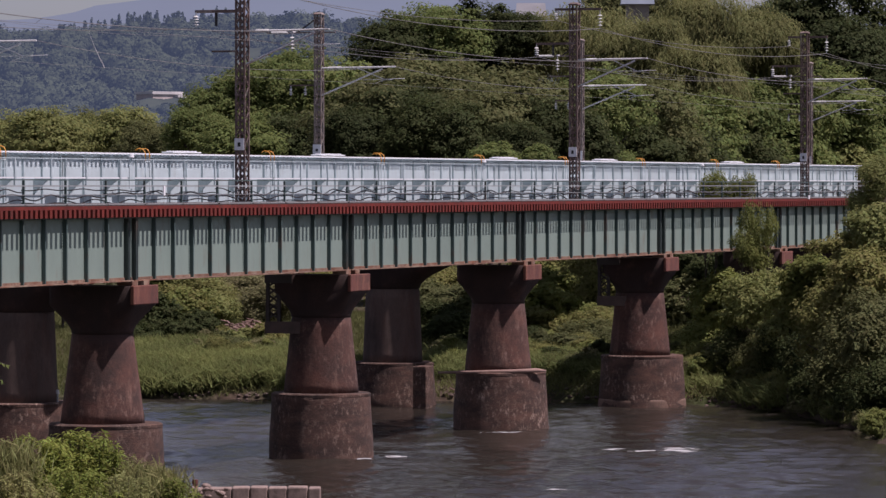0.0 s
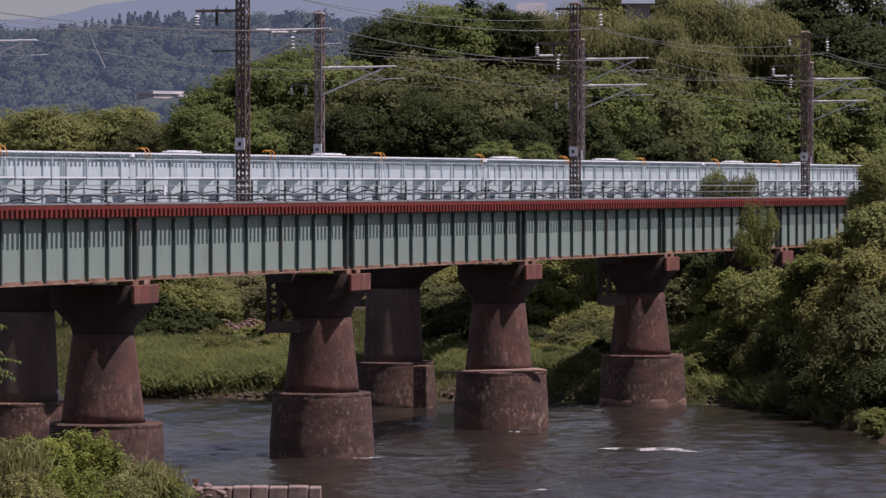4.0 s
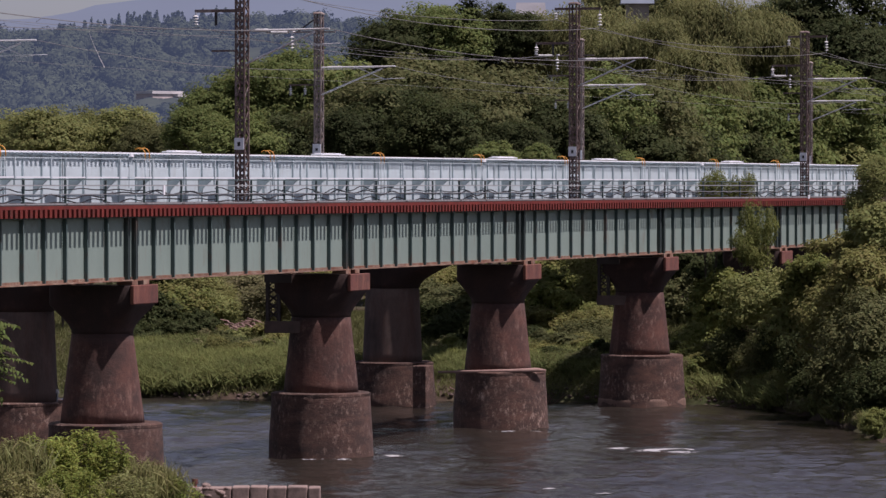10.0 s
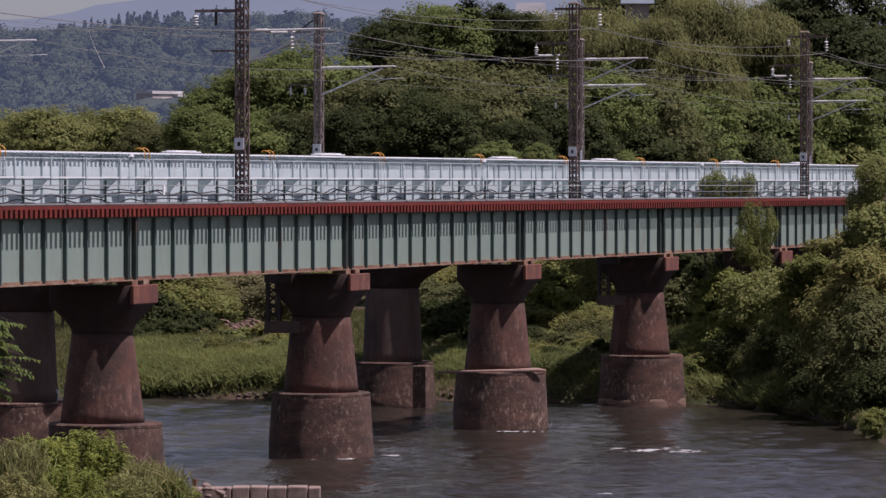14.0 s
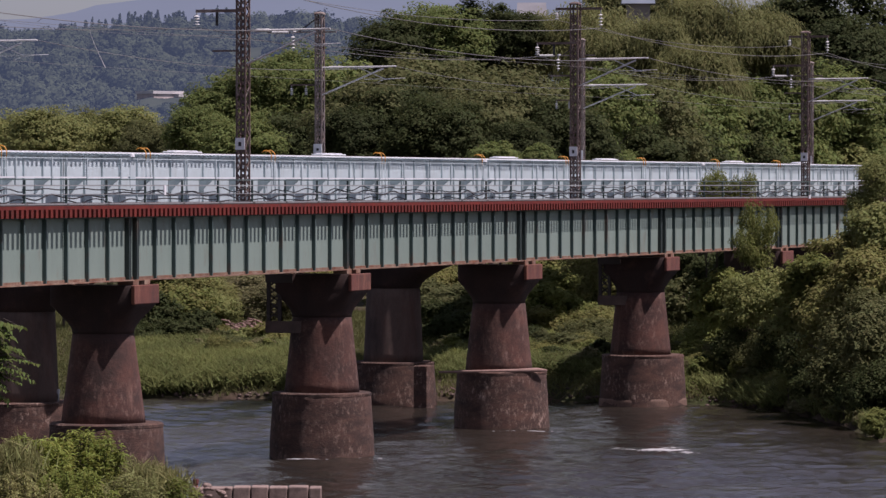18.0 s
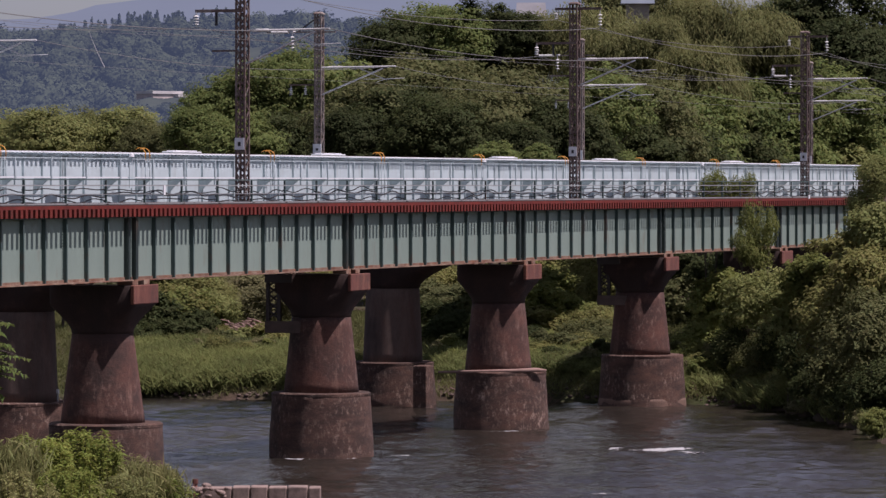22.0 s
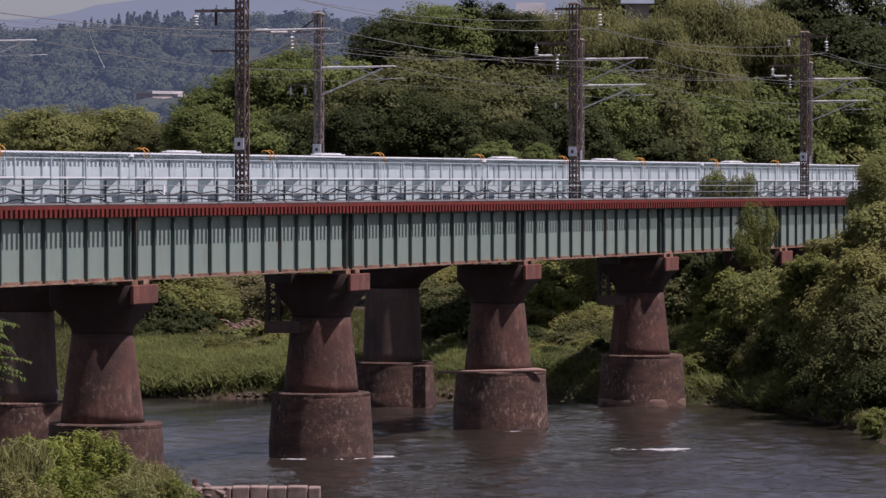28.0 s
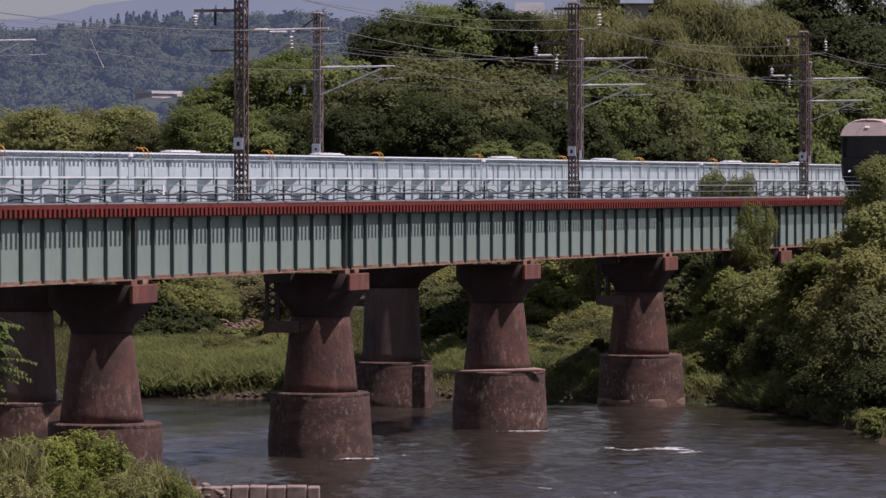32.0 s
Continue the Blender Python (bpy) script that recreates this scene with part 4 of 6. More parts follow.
# ---- vegetation ----
def spot(x, depth):
    """A place on the plan: x metres to the right of the camera's line, at that depth from it."""
    return CAM[0] + 0.9474 * depth + 0.3203 * x, CAM[1] + 0.3203 * depth - 0.9474 * x


CROWNS = {}
BREEZE = []


def crown(kind, variant):
    """Crown meshes of unit half-width, shared by trees of a kind."""
    key = (kind, variant)
    if key not in CROWNS:
        seed = 100 + variant * 17 + len(kind)
        if kind == "round":
            me = crown_mesh("crown", seed, 19500, 26, 1.0, 0.95, 0.05, flat=0.5)
        elif kind == "willow":
            me = crown_mesh("crown", seed, 22000, 22, 1.0, 0.9, 0.085, hang=0.42, low=-0.2)
        elif kind == "conifer":
            me = crown_mesh("crown", seed, 14000, 22, 1.0, 2.0, 0.075, shape="cone")
        elif kind == "bush":
            me = crown_mesh("crown", seed, 8200, 15, 1.0, 0.8, 0.08, low=-0.9, flat=0.5)
        elif kind == "herb":
            me = crown_mesh("crown", seed, 1700, 12, 1.0, 0.8, 0.17, low=-0.5, flat=0.8)
        elif kind == "sparse":
            me = crown_mesh("crown", seed, 3400, 22, 1.0, 1.0, 0.085, low=-1.0, flat=1.1)
        else:
            me = crown_mesh("crown", seed, 9800, 26, 1.0, 0.9, 0.062, low=-0.9, flat=0.9)
        CROWNS[key] = me
    return CROWNS[key]


TRUNKS = {}


def plant(name, kind, variant, u, v, base, top, half, mat, label, category, group="", squash=None):
    """A tree or bush: its crown reaches up to top; half is the crown's half-width."""
    rng = random.Random(int(u * 13 + v * 7))
    root = thing(name, pose(u, v, base, 0, 0, rng.uniform(0, 360)), label, category, group)
    tall = {"round": 0.95, "willow": 0.9, "conifer": 2.0, "bush": 0.8, "fine": 0.9, "sparse": 1.0, "herb": 0.8}[kind]
    height = top - base
    hz = squash if squash else min(half * tall, height * 0.62)
    me = crown(kind, variant)
    key = (me.name, mat.name)
    if key not in TRUNKS:
        copy = me.copy() if me.materials and me.materials[0] is not mat else me
        if not copy.materials:
            copy.materials.append(mat)
        elif copy is not me:
            copy.materials[0] = mat
        TRUNKS[key] = copy
    c = new("crown", TRUNKS[key])
    c.parent = root
    c.matrix_basis = Matrix.Translation((0, 0, height - hz * 0.98)) @ Matrix.Diagonal((half, half, hz / tall, 1))
    tk = ("trunk", variant % 3)
    if tk not in TRUNKS:
        TRUNKS[tk] = trunk_mesh("trunk", 7 + variant, 1.0, 0.035, 0.42, 7)
        TRUNKS[tk].materials.append(BARK)
    t = new("trunk", TRUNKS[tk])
    t.parent = root
    t.matrix_basis = Matrix.Diagonal((min(height * 0.8, half * 1.5), min(height * 0.8, half * 1.5), max(height - hz * 0.7, 0.5), 1))
    return root


def px_place(x, y, depth):
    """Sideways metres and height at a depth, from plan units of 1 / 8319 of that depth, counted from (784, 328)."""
    return (x - 784) / 8319.0 * depth, 9.2 - (y - 328) / 8319.0 * depth


def tree_row(items, name, category, group, behind=False):
    for i, (x, y, depth, half, kind, mat, label) in enumerate(items):
        if behind:      # keep clear of the railway
            least = (71.5 + half) / (0.3203 - 0.9474 * (x - 784) / 8319.0)
            half *= max(1.0, least / depth)
            depth = max(depth, least)
        side, top = px_place(x, y, depth)
        u, v = spot(side, depth)
        base = float(ground_height(u, v))
        root = plant(name, kind, i % 3, u, v, base, max(top, base + 1.0), half, mat, label, category, group)
        if "overhanging" in label or "bridge end" in label:
            BREEZE.append(root)


def build_far_trees():
    tags = ("tree", "tree", "trees behind the bridges", True)
    b, o, d, w, y = LEAF_BRIGHT, LEAF_OLIVE, LEAF_DARK_AND_SHADE, LEAF_WILLOW, LEAF_YELLOW
    green, olive, dark = "leafy green tree on the flood plain", "broad olive-green tree behind the bridges", "dark green tree among the others, some dark for shade"
    weep = "yellow-green willow with drooping twigs"
    tree_row([(20, 193, 380, 3.6, "round", y, "yellow-green tree beyond the bridge"), (85, 180, 370, 4.2, "round", y, "yellow-green tree beyond the bridge")], *tags)
    tree_row([(150, 188, 390, 3.8, "round", o, olive), (215, 178, 375, 4.2, "round", y, "yellow-green tree beyond the bridge"), (265, 205, 360, 3.0, "round", o, olive)], *tags)
    tree_row([(298, 222, 350, 2.6, "round", o, olive), (-30, 190, 380, 4.0, "round", y, "yellow-green tree beyond the bridge")], *tags)
    tree_row([(385, 135, 275, 3.0, "round", b, green), (350, 180, 262, 2.4, "round", b, green), (460, 95, 275, 3.6, "round", b, green), (520, 72, 280, 4.2, "round", b, green)], *tags)
    tree_row([(430, 195, 255, 3.0, "round", b, green), (500, 190, 258, 3.2, "round", d, dark), (585, 90, 275, 4.4, "round", b, green)], *tags)
    tree_row([(660, 130, 252, 4.2, "round", o, olive), (745, 82, 260, 5.0, "round", o, olive), (840, 90, 258, 5.2, "round", o, olive)], *tags)
    tree_row([(930, 115, 255, 4.4, "round", o, olive)], *tags)
    # Dark leaves paint the shade low under the big olive crowns.
    tree_row([(622, 182, 248, 2.6, "round", d, dark), (700, 138, 251, 3.7, "round", d, dark), (775, 158, 247, 3.2, "round", d, dark), (855, 140, 251, 3.6, "round", o, olive), (905, 205, 247, 2.4, "round", d, dark), (985, 160, 250, 3.4, "round", d, dark), (1045, 222, 248, 2.0, "bush", d, dark)], *tags)
    tree_row([(700, 18, 300, 3.8, "round", d, dark), (760, -4, 305, 4.0, "round", b, green), (800, 2, 300, 3.4, "round", b, green), (865, 4, 302, 3.2, "round", d, dark), (910, 12, 300, 2.6, "round", d, dark), (830, -8, 300, 3.6, "conifer", d, "tall dark conifer behind the trees"), (885, 10, 300, 2.6, "conifer", d, "tall dark conifer behind the trees")], *tags)
    tree_row([(960, 10, 305, 3.6, "willow", w, weep), (1050, -8, 300, 4.4, "willow", w, weep), (1095, 20, 292, 3.6, "willow", w, weep), (1165, 22, 290, 2.6, "willow", w, weep), (1100, -40, 372, 4.6, "round", o, olive), (1190, -40, 372, 4.6, "round", o, olive), (1225, -18, 300, 3.6, "willow", w, weep), (1280, -20, 300, 4.4, "willow", w, weep), (1335, 0, 298, 3.8, "willow", w, weep), (1230, 60, 285, 4.0, "willow", w, weep)], *tags)
    # Low dark-leaved trees here and in the next row stand in for shade.
    tree_row([(1060, 110, 262, 3.4, "round", b, green), (1130, 120, 258, 4.2, "round", o, olive), (1210, 140, 258, 4.0, "round", b, green), (1120, 200, 250, 3.4, "round", d, dark), (1200, 205, 250, 3.6, "round", d, dark)], *tags)
    tree_row([(1290, 120, 262, 4.4, "round", b, green), (1370, 110, 265, 4.4, "round", b, green), (1290, 205, 256, 3.6, "round", d, dark), (1375, 200, 258, 3.8, "round", b, green)], *tags)
    tree_row([(1460, -40, 320, 4.6, "conifer", d, "tall dark conifer behind the trees"), (1520, -60, 325, 5.0, "conifer", d, "tall dark conifer behind the trees"), (1570, -50, 318, 4.8, "conifer", d, "tall dark conifer behind the trees"), (1410, -30, 322, 4.6, "round", d, dark), (1500, 20, 312, 4.6, "round", d, dark)], *tags)
    tree_row([(1460, 105, 275, 4.4, "round", b, green), (1530, 110, 275, 4.4, "round", b, green), (1590, 120, 275, 4.0, "round", b, green), (1480, 190, 262, 3.8, "round", b, green), (1550, 200, 262, 3.8, "round", b, green)], *tags)
    tree_row([(870, 246, 240, 1.7, "bush", b, "green bush rising behind the blue bridge"), (945, 252, 240, 1.4, "bush", b, "green bush rising behind the blue bridge"), (1095, 258, 242, 1.4, "bush", b, "green bush rising behind the blue bridge"), (1180, 270, 244, 1.3, "bush", b, "green bush rising behind the blue bridge")], *tags)
    tree_row([(1500, 250, 250, 2.4, "bush", y, "green bush rising behind the blue bridge"), (1560, 246, 250, 2.4, "bush", y, "green bush rising behind the blue bridge"), (1440, 268, 250, 1.6, "bush", b, "green bush rising behind the blue bridge")], *tags)


def build_bank_growth():
    tags = ("shrub", "shrub", "shrubs on the far bank")
    b, o, d, p, y = SHRUB_BRIGHT, SHRUB_OLIVE, LEAF_OLIVE, LEAF_PALE, LEAF_YELLOW
    shrub = "green shrub on the far river bank"
    tree_row([(300, 500, 222, 2.2, "fine", o, shrub), (360, 490, 228, 2.4, "fine", o, shrub), (430, 480, 232, 2.6, "fine", p, "pale dry-tipped shrub on the far bank"), (480, 500, 226, 2.0, "fine", p, "pale dry-tipped shrub on the far bank")], *tags)
    tree_row([(440, 610, 209, 1.1, "fine", b, shrub), (475, 570, 214, 1.4, "bush", o, shrub), (410, 592, 211, 1.2, "fine", d, shrub)], *tags)
    tree_row([(760, 490, 225, 1.9, "bush", d, "dark shrub under the bridge"), (800, 500, 222, 2.0, "bush", d, "dark shrub under the bridge"), (805, 625, 207, 0.7, "bush", b, shrub)], *tags)
    tree_row([(985, 470, 228, 2.3, "bush", b, shrub), (960, 540, 220, 1.6, "bush", o, shrub), (1040, 560, 214, 1.6, "fine", d, shrub), (1000, 585, 210, 1.8, "bush", d, shrub), (960, 610, 208, 1.2, "fine", o, shrub), (1060, 600, 208, 1.5, "fine", b, shrub), (1030, 655, 204, 1.2, "bush", d, shrub), (1090, 560, 222, 2.0, "bush", d, shrub)], *tags)
    tree_row([(1215, 480, 222, 1.9, "bush", d, "dark shrub under the bridge"), (1212, 432, 226, 1.6, "bush", LEAF_DARK_AND_SHADE, "dark shrub under the bridge"), (1262, 432, 222, 1.7, "bush", LEAF_DARK_AND_SHADE, "dark shrub under the bridge"), (1300, 440, 218, 1.6, "bush", LEAF_DARK_AND_SHADE, "dark shrub under the bridge"), (1240, 560, 210, 1.6, "fine", b, shrub), (1230, 600, 205, 1.4, "fine", b, shrub), (1270, 640, 201, 1.3, "bush", d, shrub)], *tags)
    tree_row([(1230, 676, 203, 0.8, "bush", o, shrub), (1280, 668, 201, 0.9, "fine", d, shrub), (1330, 672, 197, 0.9, "bush", o, shrub), (1370, 680, 194, 0.9, "fine", d, shrub), (1420, 690, 188, 0.9, "bush", d, shrub)], *tags)
    # Some lower shrubs get dark leaves in place of the shade beneath the taller.
    tree_row([(1290, 470, 206, 2.0, "bush", b, "dense green shrub before the bridge end"), (1340, 480, 202, 2.0, "bush", b, "dense green shrub before the bridge end"), (1350, 470, 200, 1.9, "fine", y, "dense green shrub before the bridge end"), (1300, 575, 200, 1.4, "fine", LEAF_DARK_AND_SHADE, "shrub under the taller ones, leaves darkened for shade"), (1345, 590, 198, 1.3, "fine", d, "dull green shrub under the taller ones"), (1385, 560, 196, 1.4, "fine", LEAF_DARK_AND_SHADE, "shrub under the taller ones, leaves darkened for shade"), (1270, 615, 202, 1.0, "fine", o, "olive shrub under the taller ones"), (1400, 500, 196, 2.0, "bush", y, "dense green shrub before the bridge end"), (1395, 655, 190, 0.6, "fine", y, shrub)], *tags)
    tree_row([(1552, 274, 200, 1.2, "fine", y, "tall green tree at the bridge end"), (1538, 325, 200, 1.15, "fine", y, "tall green tree at the bridge end"), (1560, 345, 190, 1.9, "bush", y, "tall green tree at the bridge end"), (1500, 400, 192, 1.8, "bush", o, "tall green tree at the bridge end"), (1450, 445, 194, 1.9, "bush", b, "tall green tree at the bridge end"), (1550, 420, 184, 2.0, "bush", o, "tall green tree at the bridge end")], *tags)
    # The darkest leaves low down are painted shade under the upper shrubs.
    tree_row([(1480, 490, 185, 2.3, "fine", o, "large green shrub overhanging the river"), (1540, 510, 180, 2.2, "fine", d, "large green shrub overhanging the river"), (1440, 575, 190, 1.6, "fine", LEAF_DARK_AND_SHADE, "large green shrub overhanging the river"), (1500, 600, 183, 1.8, "fine", d, "large green shrub overhanging the river"), (1560, 630, 177, 1.7, "fine", LEAF_DARK_AND_SHADE, "large green shrub overhanging the river"), (1450, 650, 188, 1.3, "bush", LEAF_DARK_AND_SHADE, "large green shrub overhanging the river"), (1560, 720, 170, 0.9, "bush", b, "small leafy bush at the water"), (1500, 690, 182, 1.2, "bush", LEAF_DARK_AND_SHADE, "large green shrub overhanging the river")], *tags)
    tree_row([(250, 440, 232, 2.2, "fine", d, shrub), (300, 448, 230, 2.3, "bush", b, shrub), (355, 452, 230, 2.2, "fine", y, "yellow-green shrub on the far bank"), (410, 440, 236, 2.4, "fine", p, "pale dry-tipped shrub on the far bank"), (460, 450, 236, 2.2, "fine", p, "pale dry-tipped shrub on the far bank"), (510, 442, 238, 2.2, "fine", o, shrub), (545, 450, 240, 2.0, "fine", o, shrub)], *tags)
    # Darkest leaves in these three rows put the hollows' shade into the colour.
    tree_row([(112, 440, 226, 1.8, "bush", LEAF_DARK_AND_SHADE, "dark shrub under the bridge"), (262, 505, 220, 1.9, "bush", LEAF_DARK_AND_SHADE, shrub), (250, 560, 216, 1.3, "bush", LEAF_DARK_AND_SHADE, shrub), (300, 560, 217, 1.4, "bush", LEAF_DARK_AND_SHADE, shrub), (345, 545, 218, 1.3, "bush", LEAF_DARK_AND_SHADE, shrub), (322, 495, 222, 2.0, "bush", b, shrub), (372, 512, 223, 1.7, "fine", y, "yellow-green shrub on the far bank"), (388, 592, 210, 1.1, "fine", o, shrub), (428, 602, 209, 1.1, "fine", o, shrub), (462, 596, 211, 1.1, "fine", p, "pale dry-tipped shrub on the far bank")], *tags)
    tree_row([(760, 455, 230, 2.2, "fine", o, shrub), (775, 530, 219, 1.5, "bush", LEAF_DARK_AND_SHADE, shrub), (815, 540, 218, 1.6, "bush", LEAF_DARK_AND_SHADE, shrub), (790, 440, 232, 2.2, "bush", d, shrub), (832, 450, 232, 2.2, "bush", d, shrub), (700, 470, 234, 2.2, "fine", o, shrub)], *tags)
    tree_row([(958, 430, 238, 2.4, "fine", o, shrub), (1008, 430, 238, 2.4, "fine", b, shrub), (1058, 438, 234, 2.2, "fine", o, shrub), (1085, 455, 226, 1.9, "fine", o, shrub), (966, 498, 222, 1.8, "bush", b, shrub), (955, 570, 216, 1.3, "bush", LEAF_DARK_AND_SHADE, shrub), (990, 640, 206, 1.0, "bush", LEAF_DARK_AND_SHADE, shrub), (1050, 645, 206, 1.2, "bush", LEAF_DARK_AND_SHADE, shrub), (1012, 505, 224, 1.7, "bush", b, shrub), (1060, 540, 216, 1.7, "fine", o, shrub), (1022, 588, 212, 1.4, "fine", o, shrub), (976, 612, 210, 1.1, "fine", o, shrub), (1085, 580, 212, 1.4, "fine", d, shrub)], *tags)
    for x, y_top, depth, half, hz in ((1332, 350, 204, 0.7, 1.5), (1314, 400, 203, 0.6, 1.0), (1360, 362, 203, 0.5, 1.3), (1342, 415, 203, 0.75, 1.0)):
        side, top = px_place(x, y_top, depth)
        u, v = spot(side, depth)
        plant("sapling", "sparse", 2, u, v, float(ground_height(u, v)), top, half, SHRUB_BRIGHT, "slender vine-covered sapling against the girder", "sapling", "saplings", hz)
    for x, y_top, half in ((1250, 300, 0.6), (1268, 292, 0.62), (1290, 308, 0.6), (1308, 304, 0.55), (1326, 297, 0.5)):
        side, top = px_place(x, y_top, 217)
        u, v = spot(side, 217)
        plant("shrub", "sparse", 1, u, v, float(ground_height(u, v)), top, half, SHRUB_BRIGHT, "small olive bush top between the two bridges", "shrub", "shrubs on the far bank", 1.5)


def build_herbs():
    """Low leafy plants, uneven in height and colour, along the far bank."""
    rng = random.Random(66)
    mats = ((SHRUB_BRIGHT, "low bright green leafy plant on the river bank"), (SHRUB_OLIVE, "low olive leafy plant on the river bank"),
            (LEAF_DARK_AND_SHADE, "low dark green leafy plant on the river bank"), (LEAF_OLIVE, "low dull green leafy plant on the river bank"),
            (LEAF_PALE, "low dry pale plant on the river bank"), (LEAF_YELLOW, "low yellow-green leafy plant on the river bank"))
    for x0, x1, d0, d1, count in ((345, 518, 210, 219, 26), (770, 815, 204, 214, 6), (945, 1095, 203, 214, 26), (1185, 1300, 199, 208, 18), (1300, 1400, 192, 200, 16), (1410, 1560, 171, 188, 20)):
        placed = 0
        while placed < count:
            depth = rng.uniform(d0, d1)
            side = (rng.uniform(x0, x1) - 784) / 8319.0 * depth
            u, v = spot(side, depth)
            base = float(ground_height(u, v))
            if base < 0.15 or base > 4:
                d0, d1 = min(d0 + 0.05, d1 - 0.5), d1 + 0.05
                continue
            placed += 1
            leaf, label = mats[rng.choice((0, 1, 1, 2, 2, 3, 3, 4, 5))]
            plant("herb", "herb", rng.randrange(3), u, v, base, base + rng.uniform(0.45, 1.35), rng.uniform(0.35, 0.85), leaf, label, "plant", "low plants on the far bank")


def build_bare_twigs():
    """Reddish bare twigs and roots along the foot of the far bank."""
    rng = random.Random(12)
    for x, y in ((1235, 690), (1275, 680), (1310, 672), (1345, 680), (1390, 690), (1430, 690), (1285, 640), (1315, 625), (1345, 640), (1365, 625), (1300, 660), (965, 585), (985, 590), (960, 690)):
        depth = 9.0 * 8319 / (y + 24 - 328) + 4.0
        side, _ = px_place(x, y, depth)
        u, v = spot(side, depth)
        root = thing("bare_bush", pose(u, v, max(float(ground_height(u, v)), 0.0)), "tangle of bare reddish twigs at the water's edge", "bush", "bare bushes")
        for k in range(14):
            a = rng.uniform(0, 6.28)
            l = rng.uniform(0.3, 0.9) if y > 670 else rng.uniform(0.6, 1.5)
            p0 = Vector((rng.gauss(0, 0.15), rng.gauss(0, 0.35), -0.1))
            p1 = p0 + Vector((math.cos(a) * l * 0.4, math.sin(a) * l * 0.6, l * rng.uniform(0.25, 0.7)))
            p2 = p1 + Vector((math.cos(a + 0.8) * l * 0.4, math.sin(a + 0.8) * l * 0.5, l * rng.uniform(-0.2, 0.3)))
            part("twig", Shape().tube([p0, p1, p2], [0.014, 0.010, 0.004], 5), TWIG_RED, root)


def build_grass():
    """Reeds and grass along the far bank, in one mass."""
    rng = np.random.default_rng(9)
    n = 210000
    side = rng.uniform(-25, 22, n)
    depth = 168 + 68 * rng.random(n)
    u = CAM[0] + 0.9474 * depth + 0.3203 * side
    v = CAM[1] + 0.3203 * depth - 0.9474 * side
    z = ground_height(u, v)
    ok = (z > 0.12) & (z < 4)
    u, v, z = u[ok], v[ok], z[ok]
    n = len(u)
    tall = (0.25 + 0.6 * rng.random(n)) * (0.8 + 0.5 * np.sin(u * 0.6) * np.sin(v * 0.8))
    tall *= np.where((u - CAM[0]) * 0.9474 + (v - CAM[1]) * 0.3203 > 213, 0.55, 1.0)
    lean = rng.normal(size=(n, 3)) * 0.75
    lean[:, 2] = 1.0
    c = np.stack([u, v, z + tall * 0.45], axis=1)
    me = quads("grass", c, rng.normal(size=(n, 3)) * np.array([1, 1, 0.2]) + np.array([-0.5, -0.3, 0.2]), 0.55, 0.045, rng, 0.0, lean, 3)
    ob = part("grass", me, GRASS)
    tagged(ob, "tall green reeds and grass on the far bank", "grass", kind="stuff")


def build_reed_clumps():
    """Tall bright clumps of reed and grass leaning over the water's edge."""
    rng = np.random.default_rng(47)
    cs, ns, ax = [], [], []
    spans = ((245, 515, 203.5, 215, 470), (245, 515, 203, 208, 260), (775, 812, 203, 211, 30), (945, 1090, 202, 214, 130), (1190, 1280, 198, 208, 100), (1320, 1395, 191, 202, 110), (1385, 1412, 190, 193, 10), (1400, 1560, 170, 190, 22))
    for x0, x1, d0, d1, count in spans:
        grown = 1.15 if x1 == 515 else 1.0
        k = 0
        while k < count:
            k += 1
            depth = rng.uniform(d0, d1)
            u, v = spot((rng.uniform(x0, x1) - 784) / 8319.0 * depth, depth)
            z = float(ground_height(u, v))
            if z < 0.08 or z > 3.0:
                continue
            m = int(rng.uniform(90, 200))
            tall = rng.uniform(0.45, 1.0) * grown
            out = rng.normal(size=(m, 2)) * 0.24
            h = tall * (0.25 + 0.6 * rng.random(m) ** 0.7)
            bend = 0.5 + h / tall
            cs.append(np.stack([u + out[:, 0] * bend * 1.3, v + out[:, 1] * bend * 1.3, z + h], axis=1))
            ax.append(np.stack([out[:, 0] * 1.6, out[:, 1] * 1.6, np.ones(m)], axis=1))
            ns.append(np.stack([rng.normal(size=m) * 0.7 - 0.4, rng.normal(size=m) * 0.7 - 0.5, np.full(m, 0.5)], axis=1))
    me = quads("reeds", np.concatenate(cs), np.concatenate(ns), 0.6, 0.05, rng, 0.12, np.concatenate(ax), 3)
    tagged(part("reeds", me, REED), "clumps of tall bright reeds along the water's edge", "reeds", kind="stuff")


